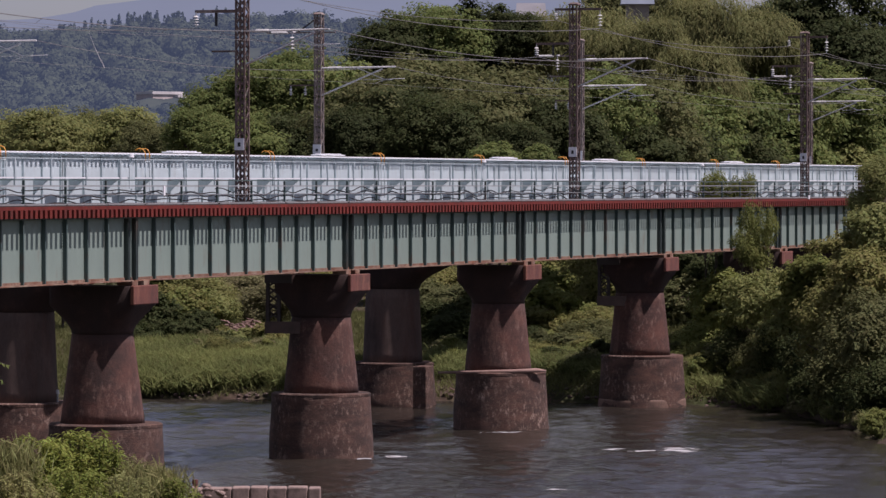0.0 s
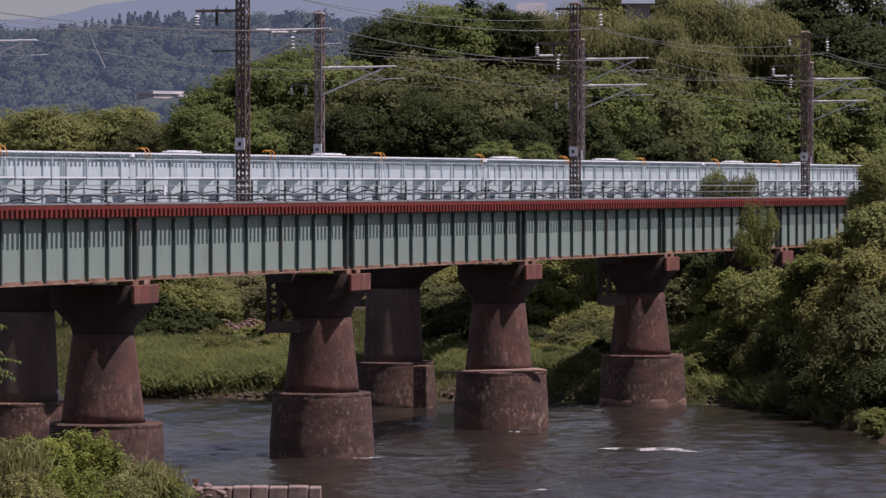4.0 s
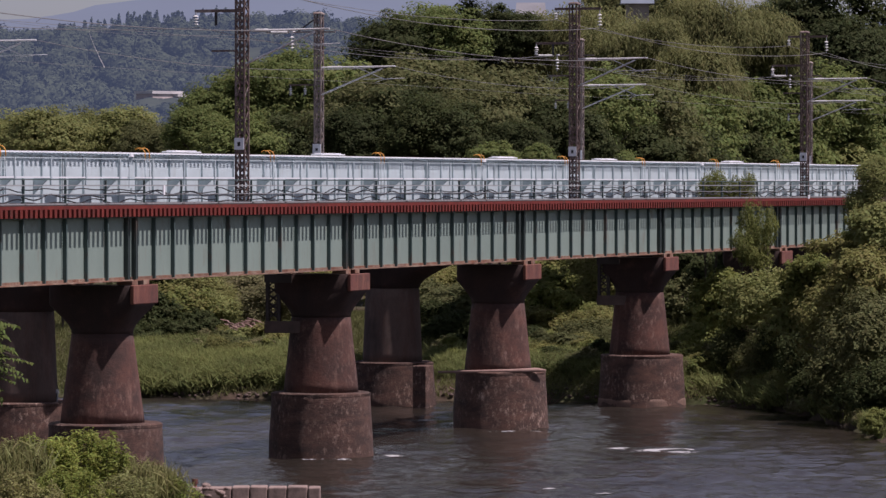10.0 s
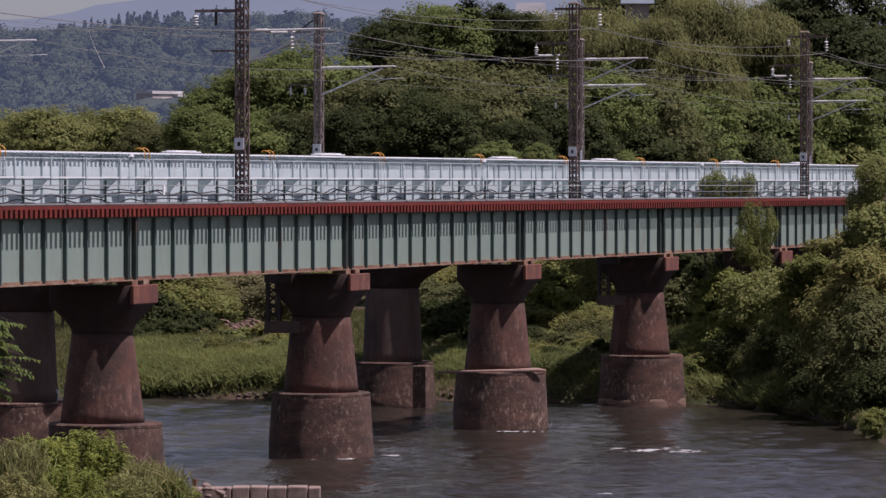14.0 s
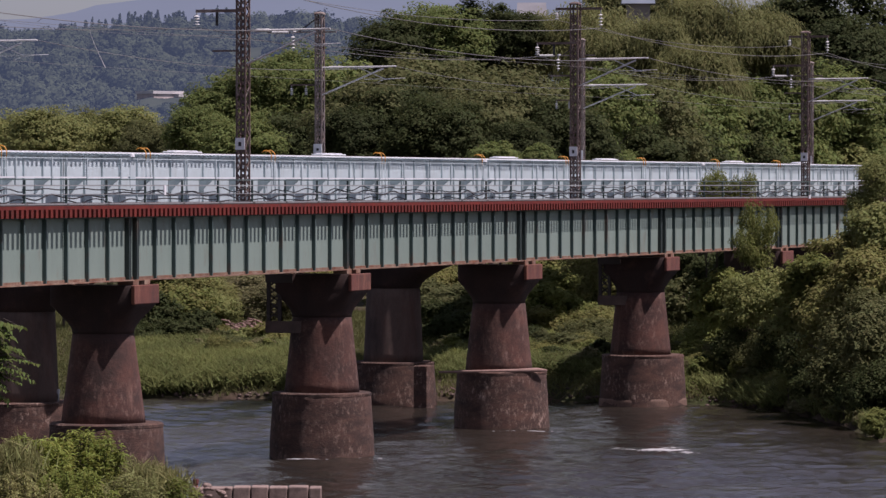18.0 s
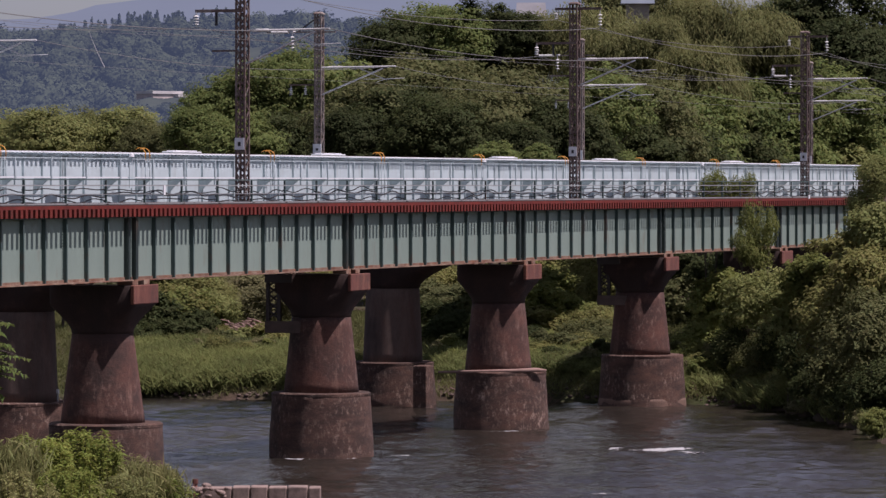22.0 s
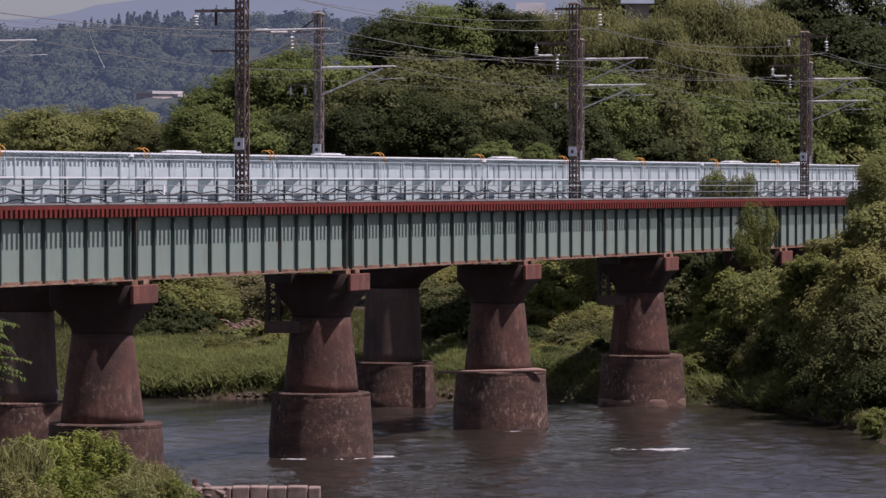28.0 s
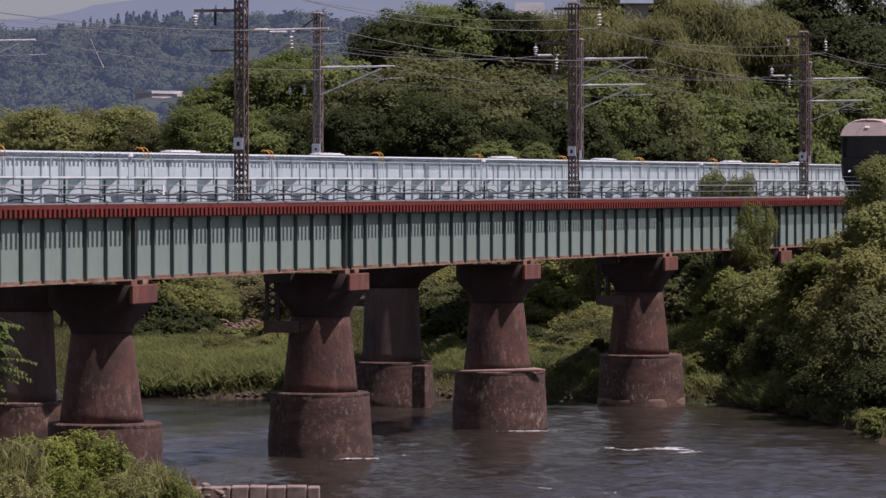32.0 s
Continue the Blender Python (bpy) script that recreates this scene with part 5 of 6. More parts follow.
def build_hills():
    """Wooded hill and mountains far behind."""
    def ridge(x):
        return 58 + 10 * math.sin(x * 0.008 + 1.0) - 0.012 * (x - 250) + 4 * math.sin(x * 0.045)
    cols, rows = 120, 14
    s = Shape()
    verts = []
    for j in range(rows):
        t = j / (rows - 1)
        depth = 900 + 700 * t
        for i in range(cols):
            x = -500 + 2400 * i / (cols - 1)
            side, ztop = px_place(x, ridge(x) + 6, 1600)
            side = (x - 784) / 8319.0 * depth
            z = 8 + (ztop - 8) * smooth_step(np.array(t), -0.15, 1.0) + 3 * noise.noise((x * 0.02, t * 6, 3))
            u, v = spot(side, depth)
            verts.append((u, v, float(z)))
    for i in range(cols):
        x = -500 + 2400 * i / (cols - 1)
        u, v = spot((x - 784) / 8319.0 * 2300, 2300)
        verts.append((u, v, 5.0))
    faces = [(j * cols + i, j * cols + i + 1, (j + 1) * cols + i + 1, (j + 1) * cols + i) for j in range(rows) for i in range(cols - 1)]
    s.add(verts, faces)
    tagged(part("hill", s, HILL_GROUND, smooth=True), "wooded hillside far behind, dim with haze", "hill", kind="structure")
    rng = np.random.default_rng(21)
    ball = bmesh.new()
    bmesh.ops.create_icosphere(ball, subdivisions=2, radius=1.0)
    unit = np.array([v.co[:] for v in ball.verts])
    tris = np.array([[v.index for v in f.verts] for f in ball.faces])
    ball.free()
    half = len(unit)
    lumps, centers, normals = [], [], []

    def hill_tree(x, depth, z, r, tall):
        u, v = spot((x - 784) / 8319.0 * depth, depth)
        k = rng.normal(size=(7, 3))
        k /= np.linalg.norm(k, axis=1, keepdims=True)
        swell = 0.72 + 0.42 * np.max(np.clip(unit @ k.T, 0, 1) ** 6, axis=1) + 0.05 * rng.normal(size=half)
        lumps.append(np.array([u, v, z]) + unit * swell[:, None] * np.array([r, r, r * tall]) * 0.9)
        m = int(88 * r)
        dd = ball_points(rng, m)
        dd[:, 2] = np.abs(dd[:, 2])
        bulge = 0.72 + 0.42 * np.max(np.clip(dd @ k.T, 0, 1) ** 6, axis=1)
        centers.append(np.array([u, v, z]) + dd * bulge[:, None] * np.array([r, r, r * tall]) * (0.84 + 0.22 * rng.random((m, 1))))
        normals.append(dd + 0.3 * rng.normal(size=(m, 3)))

    for k in range(650):
        x = rng.uniform(-50, 690)
        t = rng.random() ** 0.8
        if 235 < x < 345 and 0.255 < t < 0.385:      # clearing before the building
            t *= 0.45
        side, ztop = px_place(x, ridge(x) + 6, 1600)
        z = 8 + (ztop - 8) * float(smooth_step(np.array(t), -0.15, 1.0))
        hill_tree(x, 900 + 700 * t, z, rng.uniform(2.6, 6.4) * (0.6 if t > 0.8 else 1.0), rng.uniform(0.8, 1.2))
    for k in range(26):      # trees behind and beside the building
        x = rng.uniform(228, 345)
        t = rng.uniform(0.40, 0.52)
        side, ztop = px_place(x, ridge(x) + 6, 1600)
        hill_tree(x, 900 + 700 * t, 8 + (ztop - 8) * float(smooth_step(np.array(t), -0.15, 1.0)), rng.uniform(2.4, 4.6), rng.uniform(0.8, 1.1))
    for k in range(9):      # low trees before the building
        x = 252 + 10 * k
        side, z = px_place(x, 196 + rng.uniform(0, 6), 1120)
        hill_tree(x, 1120, z, rng.uniform(1.8, 2.6), 0.8)
    for k in range(110):
        x = rng.normal() * 50 + 265 if k < 60 else rng.uniform(-40, 420)
        side, z = px_place(x, ridge(x) + 6, 1600)
        u, v = spot(side, 1600)
        h = rng.uniform(7.5, 10.5) * (1.0 if k < 60 else 0.75)
        m = 110
        q = rng.random(m)
        ang = rng.random(m) * 6.283
        w = (1 - q) * 1.9 + 0.1
        centers.append(np.stack([u + np.cos(ang) * w, v + np.sin(ang) * w, z - 2 + q * h], axis=1))
        normals.append(np.stack([np.cos(ang), np.sin(ang), 0.4 + 0.3 * rng.normal(size=m)], axis=1))
    crowns = bpy.data.meshes.new("hill_crowns")
    crowns.from_pydata(np.concatenate(lumps).tolist(), [], np.concatenate([tris + i * half for i in range(len(lumps))]).tolist())
    crowns.polygons.foreach_set("use_smooth", [True] * len(crowns.polygons))
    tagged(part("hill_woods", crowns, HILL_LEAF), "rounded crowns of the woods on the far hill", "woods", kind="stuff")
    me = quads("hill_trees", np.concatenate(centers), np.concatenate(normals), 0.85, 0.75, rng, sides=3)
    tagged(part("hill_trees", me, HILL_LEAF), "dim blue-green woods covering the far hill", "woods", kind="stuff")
    s = Shape()
    verts = []
    cols = 90
    for i in range(cols):
        x = -900 + 3400 * i / (cols - 1)
        y = 40 - 66 * math.exp(-((x - 480) / 300.0) ** 2) - 50 * math.exp(-((x - 1000) / 300.0) ** 2) + 2 * math.sin(x * 0.03) - (6 if 150 < x < 700 else 0)
        side, z = px_place(x, y, 4300)
        verts.append((*spot(side, 4300), z))
    for i in range(cols):
        x = -900 + 3400 * i / (cols - 1)
        verts.append((*spot((x - 784) / 8319.0 * 3300, 3300), 0.0))
    s.add(verts, [(i, i + 1, cols + i + 1, cols + i) for i in range(cols - 1)])
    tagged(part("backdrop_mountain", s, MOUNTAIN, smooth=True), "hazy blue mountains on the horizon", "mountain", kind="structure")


def build_houses():
    for x, y, depth, w, dd, h, roof, label in ((940, 34, 345, 1.5, 2.6, 3.0, ROOF_GREY, "pale house showing among the tree tops"), (1128, 8, 350, 1.7, 2.2, 3.0, ROOF_BLUE, "house with a blue-grey roof among the tree tops")):
        side, z = px_place(x, y, depth)
        u, v = spot(side, depth)
        base = float(ground_height(u, v))
        a = thing("house", pose(u, v, base, 0, 0, 108), label, "house")
        top = z - base
        part("wall", Shape().box(-w / 2, w / 2, -dd / 2, dd / 2, -0.5, top), WALL_PALE, a)
        r = Shape().add([(-w / 2 - 0.4, -dd / 2 - 0.4, top), (w / 2 + 0.4, -dd / 2 - 0.4, top), (w / 2 + 0.4, dd / 2 + 0.4, top), (-w / 2 - 0.4, dd / 2 + 0.4, top), (-w / 2 - 0.3, 0, top + 1.2), (w / 2 + 0.3, 0, top + 1.2)],
                        [(0, 1, 5, 4), (2, 3, 4, 5), (0, 4, 3), (1, 2, 5), (0, 3, 2, 1)])
        part("roof", r, roof, a)
        for k in (-1, 1):
            part("window", Shape().box(k * w / 4 - 0.4, k * w / 4 + 0.4, -dd / 2 - 0.03, -dd / 2, top - 1.8, top - 0.7), TRAIN_GLASS, a)
    for name, x, w, dd, label, cat in (("factory_building", 282, 4.4, 3.5, "low pale flat-roofed building on the far hill", "building"), ("shed", 317, 1.6, 2.0, "small pinkish shed beside the pale building", "shed")):
        side, z = px_place(x, 197, 1160)
        u, v = spot(side, 1160)
        a = thing(name, pose(u, v, z + 0.8, 0, 0, -32), label, cat)
        high = 3.4 if w > 2 else 2.6
        part("wall", Shape().box(-w, w, -dd, dd, -7.0, high), FAR_WALL, a)
        part("roof", Shape().box(-w - 0.3, w + 0.3, -dd - 0.3, dd + 0.3, high + 0.01, high + 0.7), FAR_ROOF, a, "flat white roof")
        for k in range(5 if w > 2 else 2):
            part("window", Shape().box(-w + 0.4 + k * 1.6, -w + 1.4 + k * 1.6, -dd - 0.05, -dd, 1.2, 2.3), HILL_GROUND, a)
    # pale cable line down the hillside
    pts = []
    for i in range(9):
        t = i / 8
        side, z = px_place(158 + 28 * t ** 1.2, 54 + 66 * t, 890)
        pts.append((*spot(side, 890), z))
    tagged(part("hillside_cable", Shape().tube(pts, [0.02 + 0.06 * i / 8 for i in range(9)], 5), FAR_ROOF), "pale cable line running down the far hillside", "cable")


# ---- river things ----
def stone_mesh(seed, n=10):
    s = Shape()
    rings = []
    for j in range(6):
        th = math.pi * (0.08 + 0.84 * j / 5)
        rings.append([(math.sin(th) * math.cos(2 * math.pi * k / n) * (1 + 0.3 * noise.noise((k * 0.9, j, seed))),
                       math.sin(th) * math.sin(2 * math.pi * k / n) * (1 + 0.3 * noise.noise((k * 0.9, j, seed + 5))), -math.cos(th) * 0.7) for k in range(n)])
    return s.loft(rings).mesh("stone", True)


def build_bank_details():
    meshes = [stone_mesh(3.1 * i) for i in range(4)]
    rng = random.Random(3)
    for k in range(220):
        side = rng.uniform(-13.5, 14.0)
        lo, hi = 190.0, 215.0
        for _ in range(14):
            mid = (lo + hi) / 2
            if float(ground_height(*spot(side, mid))) > 0.05:
                hi = mid
            else:
                lo = mid
        u, v = spot(side, hi + rng.uniform(-0.3, 1.2))
        r = rng.uniform(0.03, 0.13)
        z = float(ground_height(u, v))
        ob = part("stone", meshes[k % 4], STONE, at=pose(u, v, z + r * 0.2, 0, 0, rng.uniform(0, 360)) @ Matrix.Diagonal((r, r, r, 1)))
        tagged(ob, "rounded stone at the water's edge", "stone", "stones on the bank")
    # driftwood heap on the bank
    side, z = px_place(430, 590, 218)
    u, v = spot(side, 218)
    heap = thing("driftwood_heap", pose(u, v, float(ground_height(u, v))), "heap of bare pinkish driftwood on the grassy bank", "driftwood")
    h = max(z - float(ground_height(u, v)), 0.6)
    for k in range(80):
        a, l = rng.uniform(0, 6.28), rng.uniform(0.3, 1.0)
        c = Vector((rng.gauss(0, 0.35), rng.gauss(0, 0.7), rng.uniform(0.05, h + 0.4)))
        d = Vector((math.cos(a), math.sin(a), rng.uniform(-0.35, 0.5))) * l / 2
        part("branch", Shape().tube([c - d, c + Vector((0, 0, rng.uniform(-0.08, 0.08))), c + d], [0.05, 0.04, 0.02], 5), DRY_WOOD, heap)
    # a log lies on one footing's rim
    log = Shape().tube([(37.0, 2.75, 2.16), (37.35, 1.2, 2.19), (37.6, -0.1, 2.22), (38.2, -0.75, 2.24), (38.6, -1.0, 2.21)], [0.04, 0.06, 0.075, 0.085, 0.04], 8)
    tagged(part("log", log, DRY_WOOD, smooth=True), "bare drift log stranded on the pier footing", "log")
    sticks = thing("driftwood_heap", pose(57.2, 7.9, 0.1), "pale sticks washed against the bank", "driftwood")
    for k in range(26):
        a = rng.uniform(0, 6.28)
        c = Vector((rng.gauss(0, 0.25), rng.gauss(0, 0.4), rng.uniform(0.1, 1.1)))
        d = Vector((math.cos(a) * 0.5, math.sin(a) * 0.5, rng.uniform(-0.4, 0.4)))
        part("branch", Shape().tube([c - d, c + d], [0.035, 0.015], 5), DRY_WOOD, sticks)


def build_near_bank():
    """Concrete blocks, rusty post, foreground bushes."""
    w = thing("block_wall", pose(-14.5, -10.0, 0), "row of pinkish concrete blocks along the near water's edge", "concrete wall")
    depth = 122.0
    top = px_place(352, 863, depth)[1]
    edges = [352, 410, 442, 474, 508, 545, 568]
    for lift, e0, e1 in zip((-0.02, 0.0, 0.01, -0.006, 0.008, -0.012), edges, edges[1:]):
        s0, s1 = px_place(e0 + 1, 0, depth)[0], px_place(e1 - 1, 0, depth)[0]
        p0, p1 = spot(s0, depth), spot(s1, depth)
        m = Matrix.Translation((p0[0] + 14.5, p0[1] + 10.0, 0)) @ Matrix.Rotation(math.atan2(p1[1] - p0[1], p1[0] - p0[0]), 4, "Z")
        part("block", Shape().box(0, s1 - s0, 0, 0.8, -0.4, top + lift, m), BLOCK_CONCRETE, w, bevel=0.03)
    side, z = px_place(345, 850, 121.5)
    u, v = spot(side, 121.5)
    post = thing("iron_post", pose(u, v, 0), "short rusty iron post beside the blocks", "post")
    part("shaft", Shape().tube([(0, 0, -0.3), (0.02, 0, z)], 0.06, 8), CAP_RED, post, smooth=True)
    part("head", Shape().tube([(0.02, 0, z - 0.1), (0.02, 0, z + 0.02)], 0.08, 8), CAP_RED, post)


def build_small_things():
    u, v = spot(-13.15, 160.4)
    stake = thing("marker_stake", pose(u, v, 1.79), "short stake with a white top on the pier footing", "stake")
    part("shaft", Shape().tube([(0, 0, 0), (0, 0, 0.30)], 0.035, 6), GREY_STEEL, stake)
    part("cap", Shape().tube([(0, 0, 0.30), (0, 0, 0.44)], [0.06, 0.05], 8), WHITE_PAINT, stake, "white cap")
    rng = random.Random(91)
    meshes = [stone_mesh(2.3 * i + 40) for i in range(3)]
    for k in range(16):      # broken pieces heaped at the end of the block row
        x, y = rng.uniform(335, 408), rng.uniform(858, 878)
        side, z = px_place(x, y, 121.2)
        u, v = spot(side, 121.2 + rng.uniform(-0.25, 0.35))
        r = rng.uniform(0.05, 0.11)
        ob = part("rubble", meshes[k % 3], BLOCK_CONCRETE, at=pose(u, v, z - 0.05, rng.uniform(-20, 20), rng.uniform(-20, 20), rng.uniform(0, 360)) @ Matrix.Diagonal((r, r * 1.3, r, 1)))
        tagged(ob, "broken lump of pale concrete beside the blocks", "rubble", "rubble by the blocks")


SWAYING = []


def leafy_mass(name, seed, leaves, half, hz, leaf, mat, label, category, x, y, depth):
    """A foreground clump of leafy stems whose top stands at the given direction."""
    side, top = px_place(x, y, depth)
    u, v = spot(side, depth)
    base = float(ground_height(u, v))
    root = thing(name, pose(u, v, base), label, category, "foreground bushes")
    rng = np.random.default_rng(seed)
    n_stems = 46
    per = leaves // n_stems
    height = top - base
    centers, normals, axes = [], [], []
    for k in range(n_stems):
        a, q = rng.random() * 6.283, math.sqrt(rng.random())
        tip = np.array([math.cos(a) * q * half, math.sin(a) * q * half, height - hz * (0.75 * q ** 2 + 0.22 * rng.random())])
        foot = np.array([tip[0] * 0.45, tip[1] * 0.45, -0.2])
        bend = (foot + tip) / 2 + np.array([0, 0, 0.15])
        part("stem", Shape().tube([foot, bend, tip], [0.014, 0.010, 0.003], 5), BARK, root)
        t = 1.0 - 0.62 * rng.random(per) ** 1.25
        p = (1 - t)[:, None] ** 2 * foot + (2 * t * (1 - t))[:, None] * bend + (t ** 2)[:, None] * tip
        ang = rng.random(per) * 6.283
        reach = (0.04 + 0.15 * rng.random(per)) * (1.25 - 0.6 * t)
        p = p + np.stack([np.cos(ang) * reach, np.sin(ang) * reach, 0.04 * rng.normal(size=per) + reach * 0.25], axis=1)
        centers.append(p)
        axes.append(np.stack([np.cos(ang), np.sin(ang), 0.35 + 0.3 * rng.normal(size=per)], axis=1))
        normals.append(np.stack([0.45 * rng.normal(size=per), 0.45 * rng.normal(size=per), np.ones(per)], axis=1))
    me = quads("leaves", np.concatenate(centers), np.concatenate(normals), leaf * 1.6, leaf * 0.42, rng, 0.2, np.concatenate(axes))
    part("leaves", me, mat, root)
    SWAYING.append((root, seed))
    return root


def build_foreground():
    dense = "dense bright green bush by the near bank"
    tip = "pale-tipped bush by the near bank"
    for seed, n, half, hz, leaf, mat, label, x, y, depth in (
            (41, 9000, 1.0, 0.8, 0.09, FRONT_LEAF, dense, 145, 756, 96), (42, 9000, 1.0, 0.8, 0.085, FRONT_LEAF, dense, 62, 770, 95),
            (43, 8000, 0.9, 0.8, 0.07, FRONT_PALE, tip, -5, 778, 94), (44, 8000, 0.75, 0.8, 0.065, FRONT_PALE, tip, 205, 792, 98)):
        leafy_mass("bush", seed, n, half, hz, leaf, mat, label, "bush", x, y, depth)
    for seed, n, half, hz, leaf, mat, label, x, y, depth in (
            (45, 7000, 0.6, 0.6, 0.06, FRONT_PALE, tip, 275, 818, 99), (46, 8000, 0.9, 0.7, 0.075, FRONT_LEAF, dense, 130, 826, 92),
            (47, 8000, 0.8, 0.6, 0.065, FRONT_PALE, tip, 40, 836, 91), (48, 6000, 0.5, 0.5, 0.06, FRONT_LEAF, dense, 310, 842, 97), (49, 8000, 0.8, 0.6, 0.065, FRONT_PALE, tip, 225, 834, 93)):
        leafy_mass("bush", seed, n, half, hz, leaf, mat, label, "bush", x, y, depth)


def build_grass_tufts():
    """Long pale blades standing among the foreground bushes."""
    rng = np.random.default_rng(63)
    for x, y, depth in ((8, 790, 93), (35, 784, 93.5), (250, 816, 96.5), (290, 826, 97)):
        side, top = px_place(x, y, depth)
        u, v = spot(side, depth)
        base = float(ground_height(u, v))
        root = thing("grass_tuft", pose(u, v, base), "tuft of long pale green grass blades", "grass", "grass tufts")
        n = 420
        c = np.stack([rng.normal(size=n) * 0.22, rng.normal(size=n) * 0.22, (top - base) - 0.38 + 0.16 * rng.normal(size=n)], axis=1)
        axis = np.stack([0.4 * rng.normal(size=n), 0.4 * rng.normal(size=n), np.ones(n)], axis=1)
        nrm = np.stack([rng.normal(size=n) - 0.4, rng.normal(size=n) - 0.4, 0.3 * np.ones(n)], axis=1)
        tagged(part("foliage", quads("foliage", c, nrm, 0.6, 0.028, rng, 0.12, axis), FRONT_PALE, root), kind="stuff")
        part("stalk", Shape().tube([(0, 0, -0.2), (0.02, 0, top - base - 0.4)], [0.05, 0.02], 6), FRONT_PALE, root)
        SWAYING.append((root, int(x) + 500))


def build_branch():
    """A leafy branch that hangs in from outside the view and sways."""
    depth = 95.0
    side, z = px_place(-45, 640, depth)
    u, v = spot(side, depth)
    root = thing("leafy_branch", pose(u, v, z), "bright green leafy branch swaying at the river bank", "branch")
    rng = np.random.default_rng(77)
    cs, ns, ax = [], [], []
    part("twig", Shape().tube([(-0.5, 0.9, -1.2), (-0.25, 0.5, -0.4), (0, 0, 0.2), (0, 0, 0.75)], [0.05, 0.04, 0.025, 0.01], 6), BARK, root, smooth=True)
    for k in range(64):
        h = -0.95 + 1.85 * k / 63
        reach = 0.36 + 0.38 * rng.random() - 0.12 * max(-h, 0)
        a = Vector((0.0, 0.0, h * 0.85))
        away = Vector((SIDE.x, SIDE.y, 0)) + Vector((rng.normal() * 0.45, rng.normal() * 0.45, 0))
        mid = a + away * reach * 0.55 + Vector((0, 0, 0.16))
        tip = a + away * reach + Vector((0, 0, 0.02 - 0.12 * rng.random()))
        part("twig", Shape().tube([a, mid, tip], [0.016, 0.010, 0.004], 5), BARK, root)
        along = (tip - a).normalized()
        across = along.cross(Vector((0, 0, 1))).normalized()
        for i in range(22):      # leaflets in two ranks
            t = 0.2 + 0.8 * (i // 2) / 10.5
            p = a * (1 - t) ** 2 + mid * 2 * t * (1 - t) + tip * t ** 2
            out = across * (1 if i % 2 else -1) + along * 0.55 + Vector((0, 0, -0.35))
            cs.append(tuple(p + out * 0.075 * (1.15 - 0.4 * t)))
            ax.append(tuple(out))
            ns.append((rng.normal() * 0.3 - 0.25, rng.normal() * 0.3 - 0.15, 0.9))
    part("leaves", quads("leaves", np.array(cs), np.array(ns), 0.17, 0.065, rng, 0.25, np.array(ax)), BRANCH_LEAF, root)
    return root


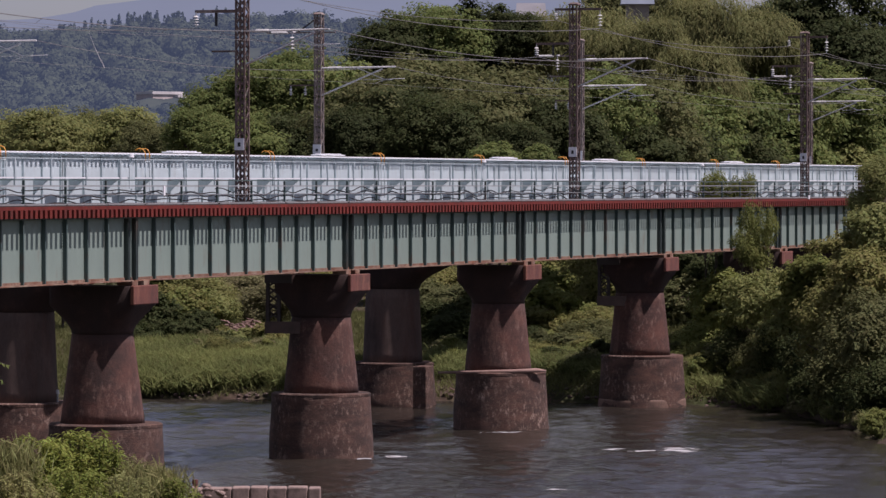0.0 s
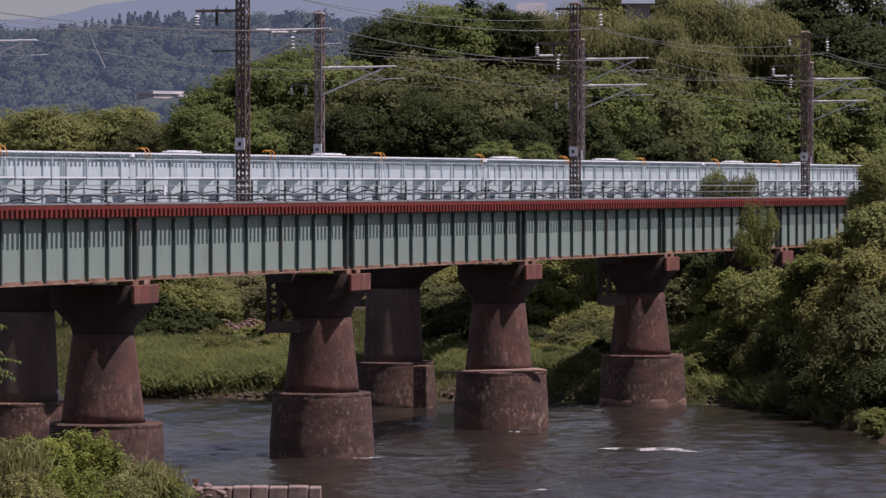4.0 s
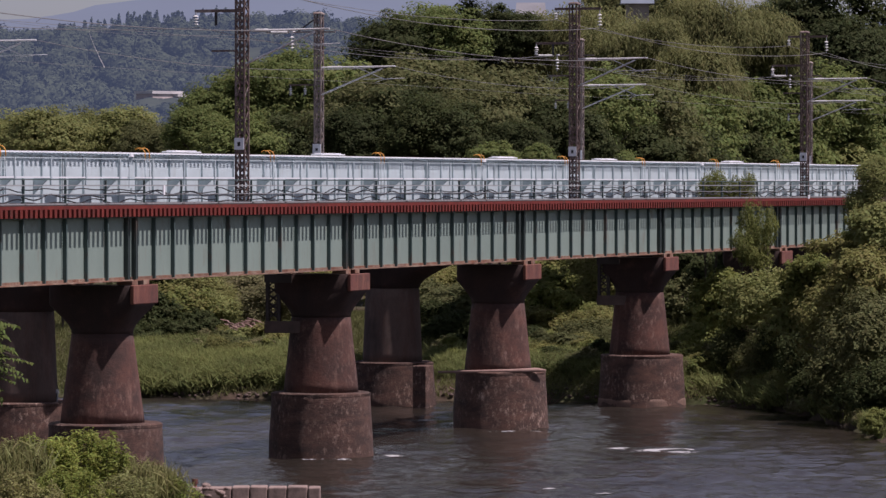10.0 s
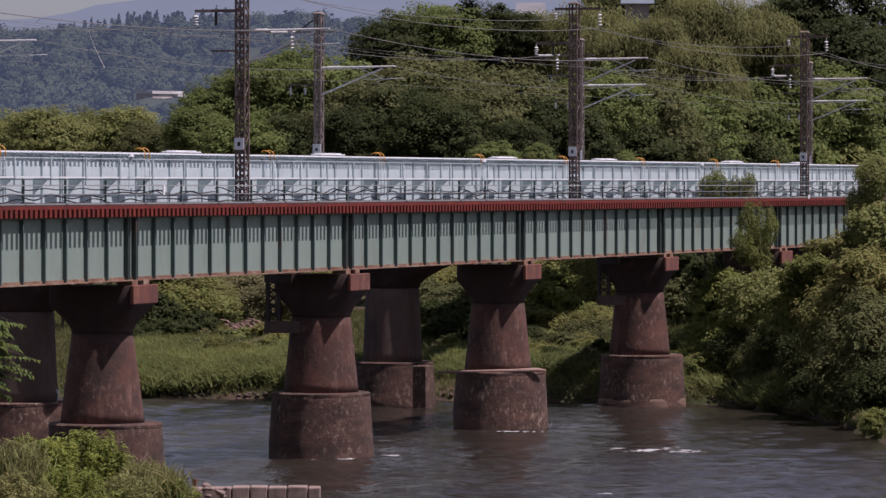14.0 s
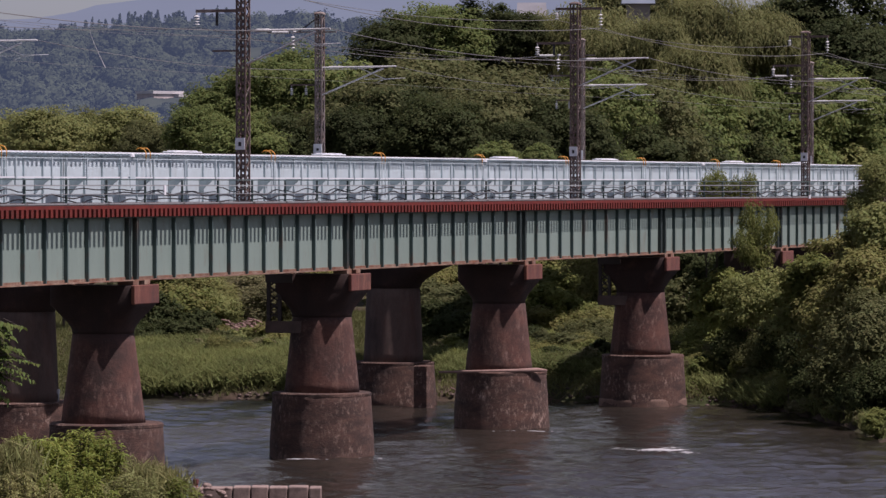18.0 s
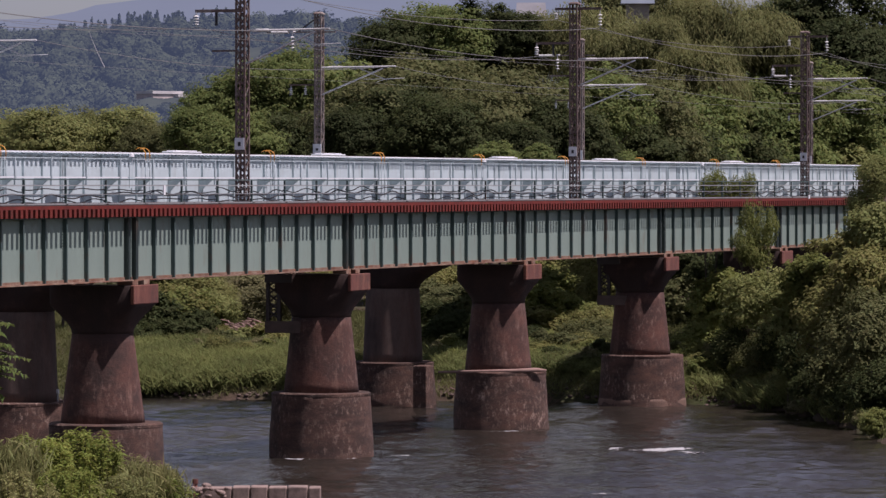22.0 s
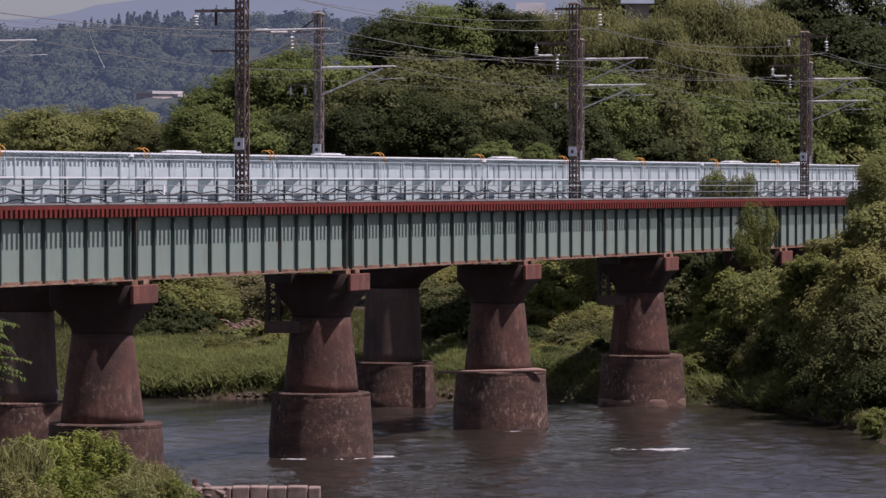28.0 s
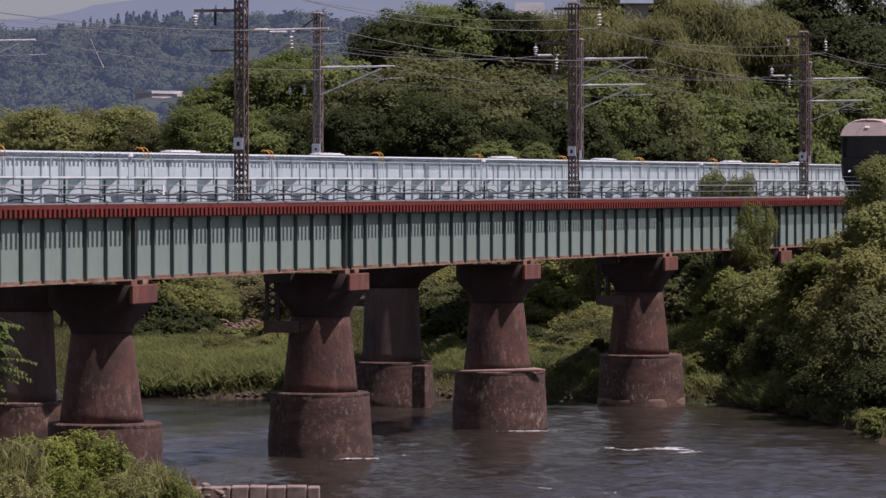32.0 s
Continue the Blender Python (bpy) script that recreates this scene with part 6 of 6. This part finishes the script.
# ---- train ----
def build_train():
    """A dark two-car train; its own forward is towards -x, rail top at z = 0."""
    t = thing("train", pose(120, 1.0, 8.67), "dark navy railcar train with a domed grey-brown roof", "train")
    for c in range(2):
        x0 = c * 20.3
        half = [(1.40, 0.95), (1.45, 1.4), (1.45, 2.75), (1.43, 2.98), (1.37, 3.22), (1.24, 3.43), (1.02, 3.6), (0.72, 3.73), (0.36, 3.79)]
        prof = [(-y, z) for y, z in half] + [(0, 3.81)] + half[::-1]
        rings = []
        for x, k in ((0.0, 0.93), (0.06, 0.965), (0.25, 1.0), (19.75, 1.0), (19.94, 0.965), (20.0, 0.93)):
            rings.append([(x0 + x, y * k, 2.1 + (z - 2.1) * (0.5 + 0.5 * k)) for y, z in prof])
        body = Shape()
        body.loft(rings)
        part("body" if c == 0 else "rear_body", body, TRAIN_DARK, t)
        roof = Shape()
        rp = [(-y, z + 0.03) for y, z in half[3:]] + [(0, 3.84)] + [(y, z + 0.03) for y, z in half[:2:-1]]
        roof.loft([[(x0 + x, y * k, 2.98 + (z - 2.98) * k + 0.004) for y, z in rp] for x, k in ((-0.14, 0.94), (-0.02, 0.985), (0.2, 1.01), (0.4, 1.01), (19.6, 1.0), (20.0, 0.95))])
        part("roof", roof, TRAIN_ROOF, t, "domed grey-brown roof")
        part("air_conditioner", Shape().box(x0 + 7, x0 + 11, -0.85, 0.85, 3.6, 3.95), TRAIN_ROOF, t, bevel=0.08)
        for s in (-1, 1):
            for k in range(9):
                part("side_window", Shape().box(x0 + 1.9 + k * 1.9, x0 + 3.3 + k * 1.9, s * 1.452 - 0.012, s * 1.452 + 0.012, 1.75, 2.65), TRAIN_GLASS, t)
        for bx in (3.2, 16.8):
            part("bogie_frame", Shape().box(x0 + bx - 1.5, x0 + bx + 1.5, -1.1, 1.1, 0.42, 0.7), RUBBER, t)
            for wx in (-1.05, 1.05):
                for y in (-0.56, 0.56):
                    part("wheel", Shape().tube([(x0 + bx + wx, y - 0.06, 0.43), (x0 + bx + wx, y + 0.06, 0.43)], 0.43, 20), RAIL_STEEL, t)
        part("underframe", Shape().box(x0 + 5.5, x0 + 14.5, -1.2, 1.2, 0.35, 0.94), RUBBER, t)
    part("windshield", Shape().add([(-0.03, y, z) for y, z in ((-1.3, 1.95), (1.3, 1.95), (1.27, 2.85), (0.95, 3.12), (-0.95, 3.12), (-1.27, 2.85))] + [(0.1, y, z) for y, z in ((-1.3, 1.95), (1.3, 1.95), (1.27, 2.85), (0.95, 3.12), (-0.95, 3.12), (-1.27, 2.85))],
                                   [(0, 1, 2, 3, 4, 5), (11, 10, 9, 8, 7, 6)] + [(i, 6 + i, 6 + (i + 1) % 6, (i + 1) % 6) for i in range(6)]), TRAIN_GLASS, t, "wide dark windscreen")
    dome = [(-y, z) for y, z in half[3:]] + [(0, 3.81)] + half[:2:-1]
    part("front_dome", Shape().loft([[(x - 0.4 * (3.81 - z) * f, y * k, 3.05 + (z - 3.05) * k) for y, z in dome] for x, k, f in ((-0.1, 0.93, 1.0), (-0.06, 0.96, 0.9), (0.05, 0.97, 0.0))]), TRAIN_ROOF, t, "grey-brown dome over the windscreen")
    part("front_panel", Shape().box(-0.05, 0.1, -1.3, 1.3, 1.02, 1.92), TRAIN_DARK, t, bevel=0.04)
    part("roof_lamp", Shape().box(-0.32, -0.2, -0.1, 0.1, 3.4, 3.46), LAMP_GLOW, t, "lit marker lamp")
    for y in (-0.95, 0.95):
        part("headlight", Shape().tube([(-0.09, y, 1.22), (0.0, y, 1.24)], 0.055, 14), LAMP_GLOW, t, "lit round headlight")
    part("skirt", Shape().loft([[(0.05, -1.35, 0.94), (0.05, 1.35, 0.94), (1.2, 1.35, 0.94), (1.2, -1.35, 0.94)], [(0.15, -1.05, 0.28), (0.15, 1.05, 0.28), (1.2, 1.2, 0.28), (1.2, -1.2, 0.28)]]), RUBBER, t, "black front skirt")
    part("coupler", Shape().box(-0.45, 0.1, -0.14, 0.14, 0.72, 0.98), RAIL_STEEL, t)
    return t


# ---- foam ----
def foam_mesh(seed, length, width):
    """A broken sheet of foam with a ragged edge, thin on the water and heaped in its middle."""
    s = Shape()
    cell = 0.045
    nx, ny = int(length * 1.6 / cell), max(int(width * 1.6 / cell), 6)
    keep = {}
    for j in range(ny + 1):
        for i in range(nx + 1):
            a, b = (i / nx - 0.5) * 2, (j / ny - 0.5) * 2
            x, y = a * length * 0.8, b * width * 0.8
            thick = 0.9 - math.hypot(a, b) + 0.55 * noise.noise((x * 1.3 + seed * 9.1, y * 2.0, 1.0)) + 0.75 * noise.noise((x * 6.0 + seed, y * 9.0, 4.0))
            if thick > 0.2:
                keep[i, j] = len(s.v)
                s.v.append((x, y, -0.012 + 0.05 * min(thick - 0.2, 0.7)))
    for (i, j), k in keep.items():
        ring = (i, j), (i + 1, j), (i + 1, j + 1), (i, j + 1)
        if all(q in keep for q in ring):
            s.f.append(tuple(keep[q] for q in ring))
    return s.mesh("foam_patch", True)


FOAMS = []


def build_foam():
    """White water: long streaks lying across the view."""
    spots = [(1190, 796, 1.5, 2.4), (1090, 794, 0.7, 0.8), (1205, 800, 0.8, 1.4), (625, 812, 1.7, 0.5), (690, 808, 0.7, 0.9), (920, 764, 1.8, 0.5), (550, 813, 1.4, 0.45), (1150, 797, 1.2, 1.5), (975, 866, 0.5, 0.5), (1065, 874, 0.4, 0.3)]
    for i, (x, y, l, w) in enumerate(spots):
        depth = 9.2 * 8319 / (y - 328)
        side, _ = px_place(x, y, depth)
        u, v = spot(side, depth)
        ob = part("foam_patch", foam_mesh(i + 3, l, w), FOAM, at=pose(u, v, 0, 0, 0, -71.3))
        tagged(ob, "patch of white foam on the rippled river", "foam", "foam on the river")
        FOAMS.append((ob, u, v, i))


def motions():
    """All that moves besides the camera."""
    walk(water, [(0, pose(0, 16, 0)), (16, pose(0, 0, 0)), (32, pose(0, -16, 0))])
    speed = 12.2
    walk(train, [(0, pose(TRAIN_U + 32 * speed, 1.0, 8.67)), (32, pose(TRAIN_U, 1.0, 8.67))])
    for root, seed in SWAYING:
        r = random.Random(seed)
        x, y, z = root.matrix_basis.translation
        walk(root, [(t, pose(x, y, z, r.uniform(-2.5, 2.5), r.uniform(-2.5, 2.5), r.uniform(-4, 4))) for t in np.arange(0, 32.1, 0.8).tolist()])
    for k, root in enumerate(BREEZE):
        r = random.Random(k + 300)
        x, y, z = root.matrix_basis.translation
        turn = math.degrees(root.matrix_basis.to_euler().z)
        walk(root, [(float(t), pose(x, y, z, r.uniform(-0.5, 0.5), r.uniform(-0.5, 0.5), turn)) for t in np.arange(0, 32.1, 1.6)])
    r = random.Random(8)
    x, y, z = branch.matrix_basis.translation
    rows = []
    for t, inn in ((0, -0.62), (1, -0.85), (2, -0.85), (3, -0.7), (4, -0.4), (5.5, -0.32), (6, -0.15), (7, -0.3), (8, -0.3), (9, 0.0), (10, -0.1), (11, -0.05), (12, -0.15), (13, 0.1), (14, 0.0), (15.5, 0.05), (17, 0.0), (18, 0.02), (18.5, 0.1), (19, 0.1), (20, 0.12), (21, 0.05), (22, -0.15), (23, -0.1), (24, -0.3), (25, -0.25), (25.5, 0.05), (27.5, -0.2), (28, -0.15), (29, -0.2), (30, -0.4), (31, -0.1), (32, -0.02)):
        rows.append((t, pose(x + SIDE.x * inn, y + SIDE.y * inn, z + r.uniform(-0.04, 0.04), r.uniform(-3, 3), r.uniform(-3, 3), r.uniform(-6, 6))))
    walk(branch, rows)
    for ob, u, v, i in FOAMS:
        r = random.Random(i + 50)
        walk(ob, [(t, pose(u + r.uniform(-0.35, 0.35), v + r.uniform(-0.3, 0.3), r.uniform(-0.012, 0.006), 0, 0, -71.3 + r.uniform(-8, 8))) for t in np.arange(0, 32.1, 0.8).tolist()])


TRAIN_U = 99.0
build_ground()
water = build_water()
build_near_spans()
build_near_piers()
build_far_bridge()
build_far_piers()
build_near_track()
build_near_railing()
build_masts()
build_wires()
build_hills()
build_houses()
build_far_trees()
build_bank_growth()
build_grass()
build_reed_clumps()
build_herbs()
build_bare_twigs()
build_bank_details()
build_near_bank()
build_small_things()
build_foreground()
build_grass_tufts()
branch = build_branch()
build_foam()
train = build_train()
motions()
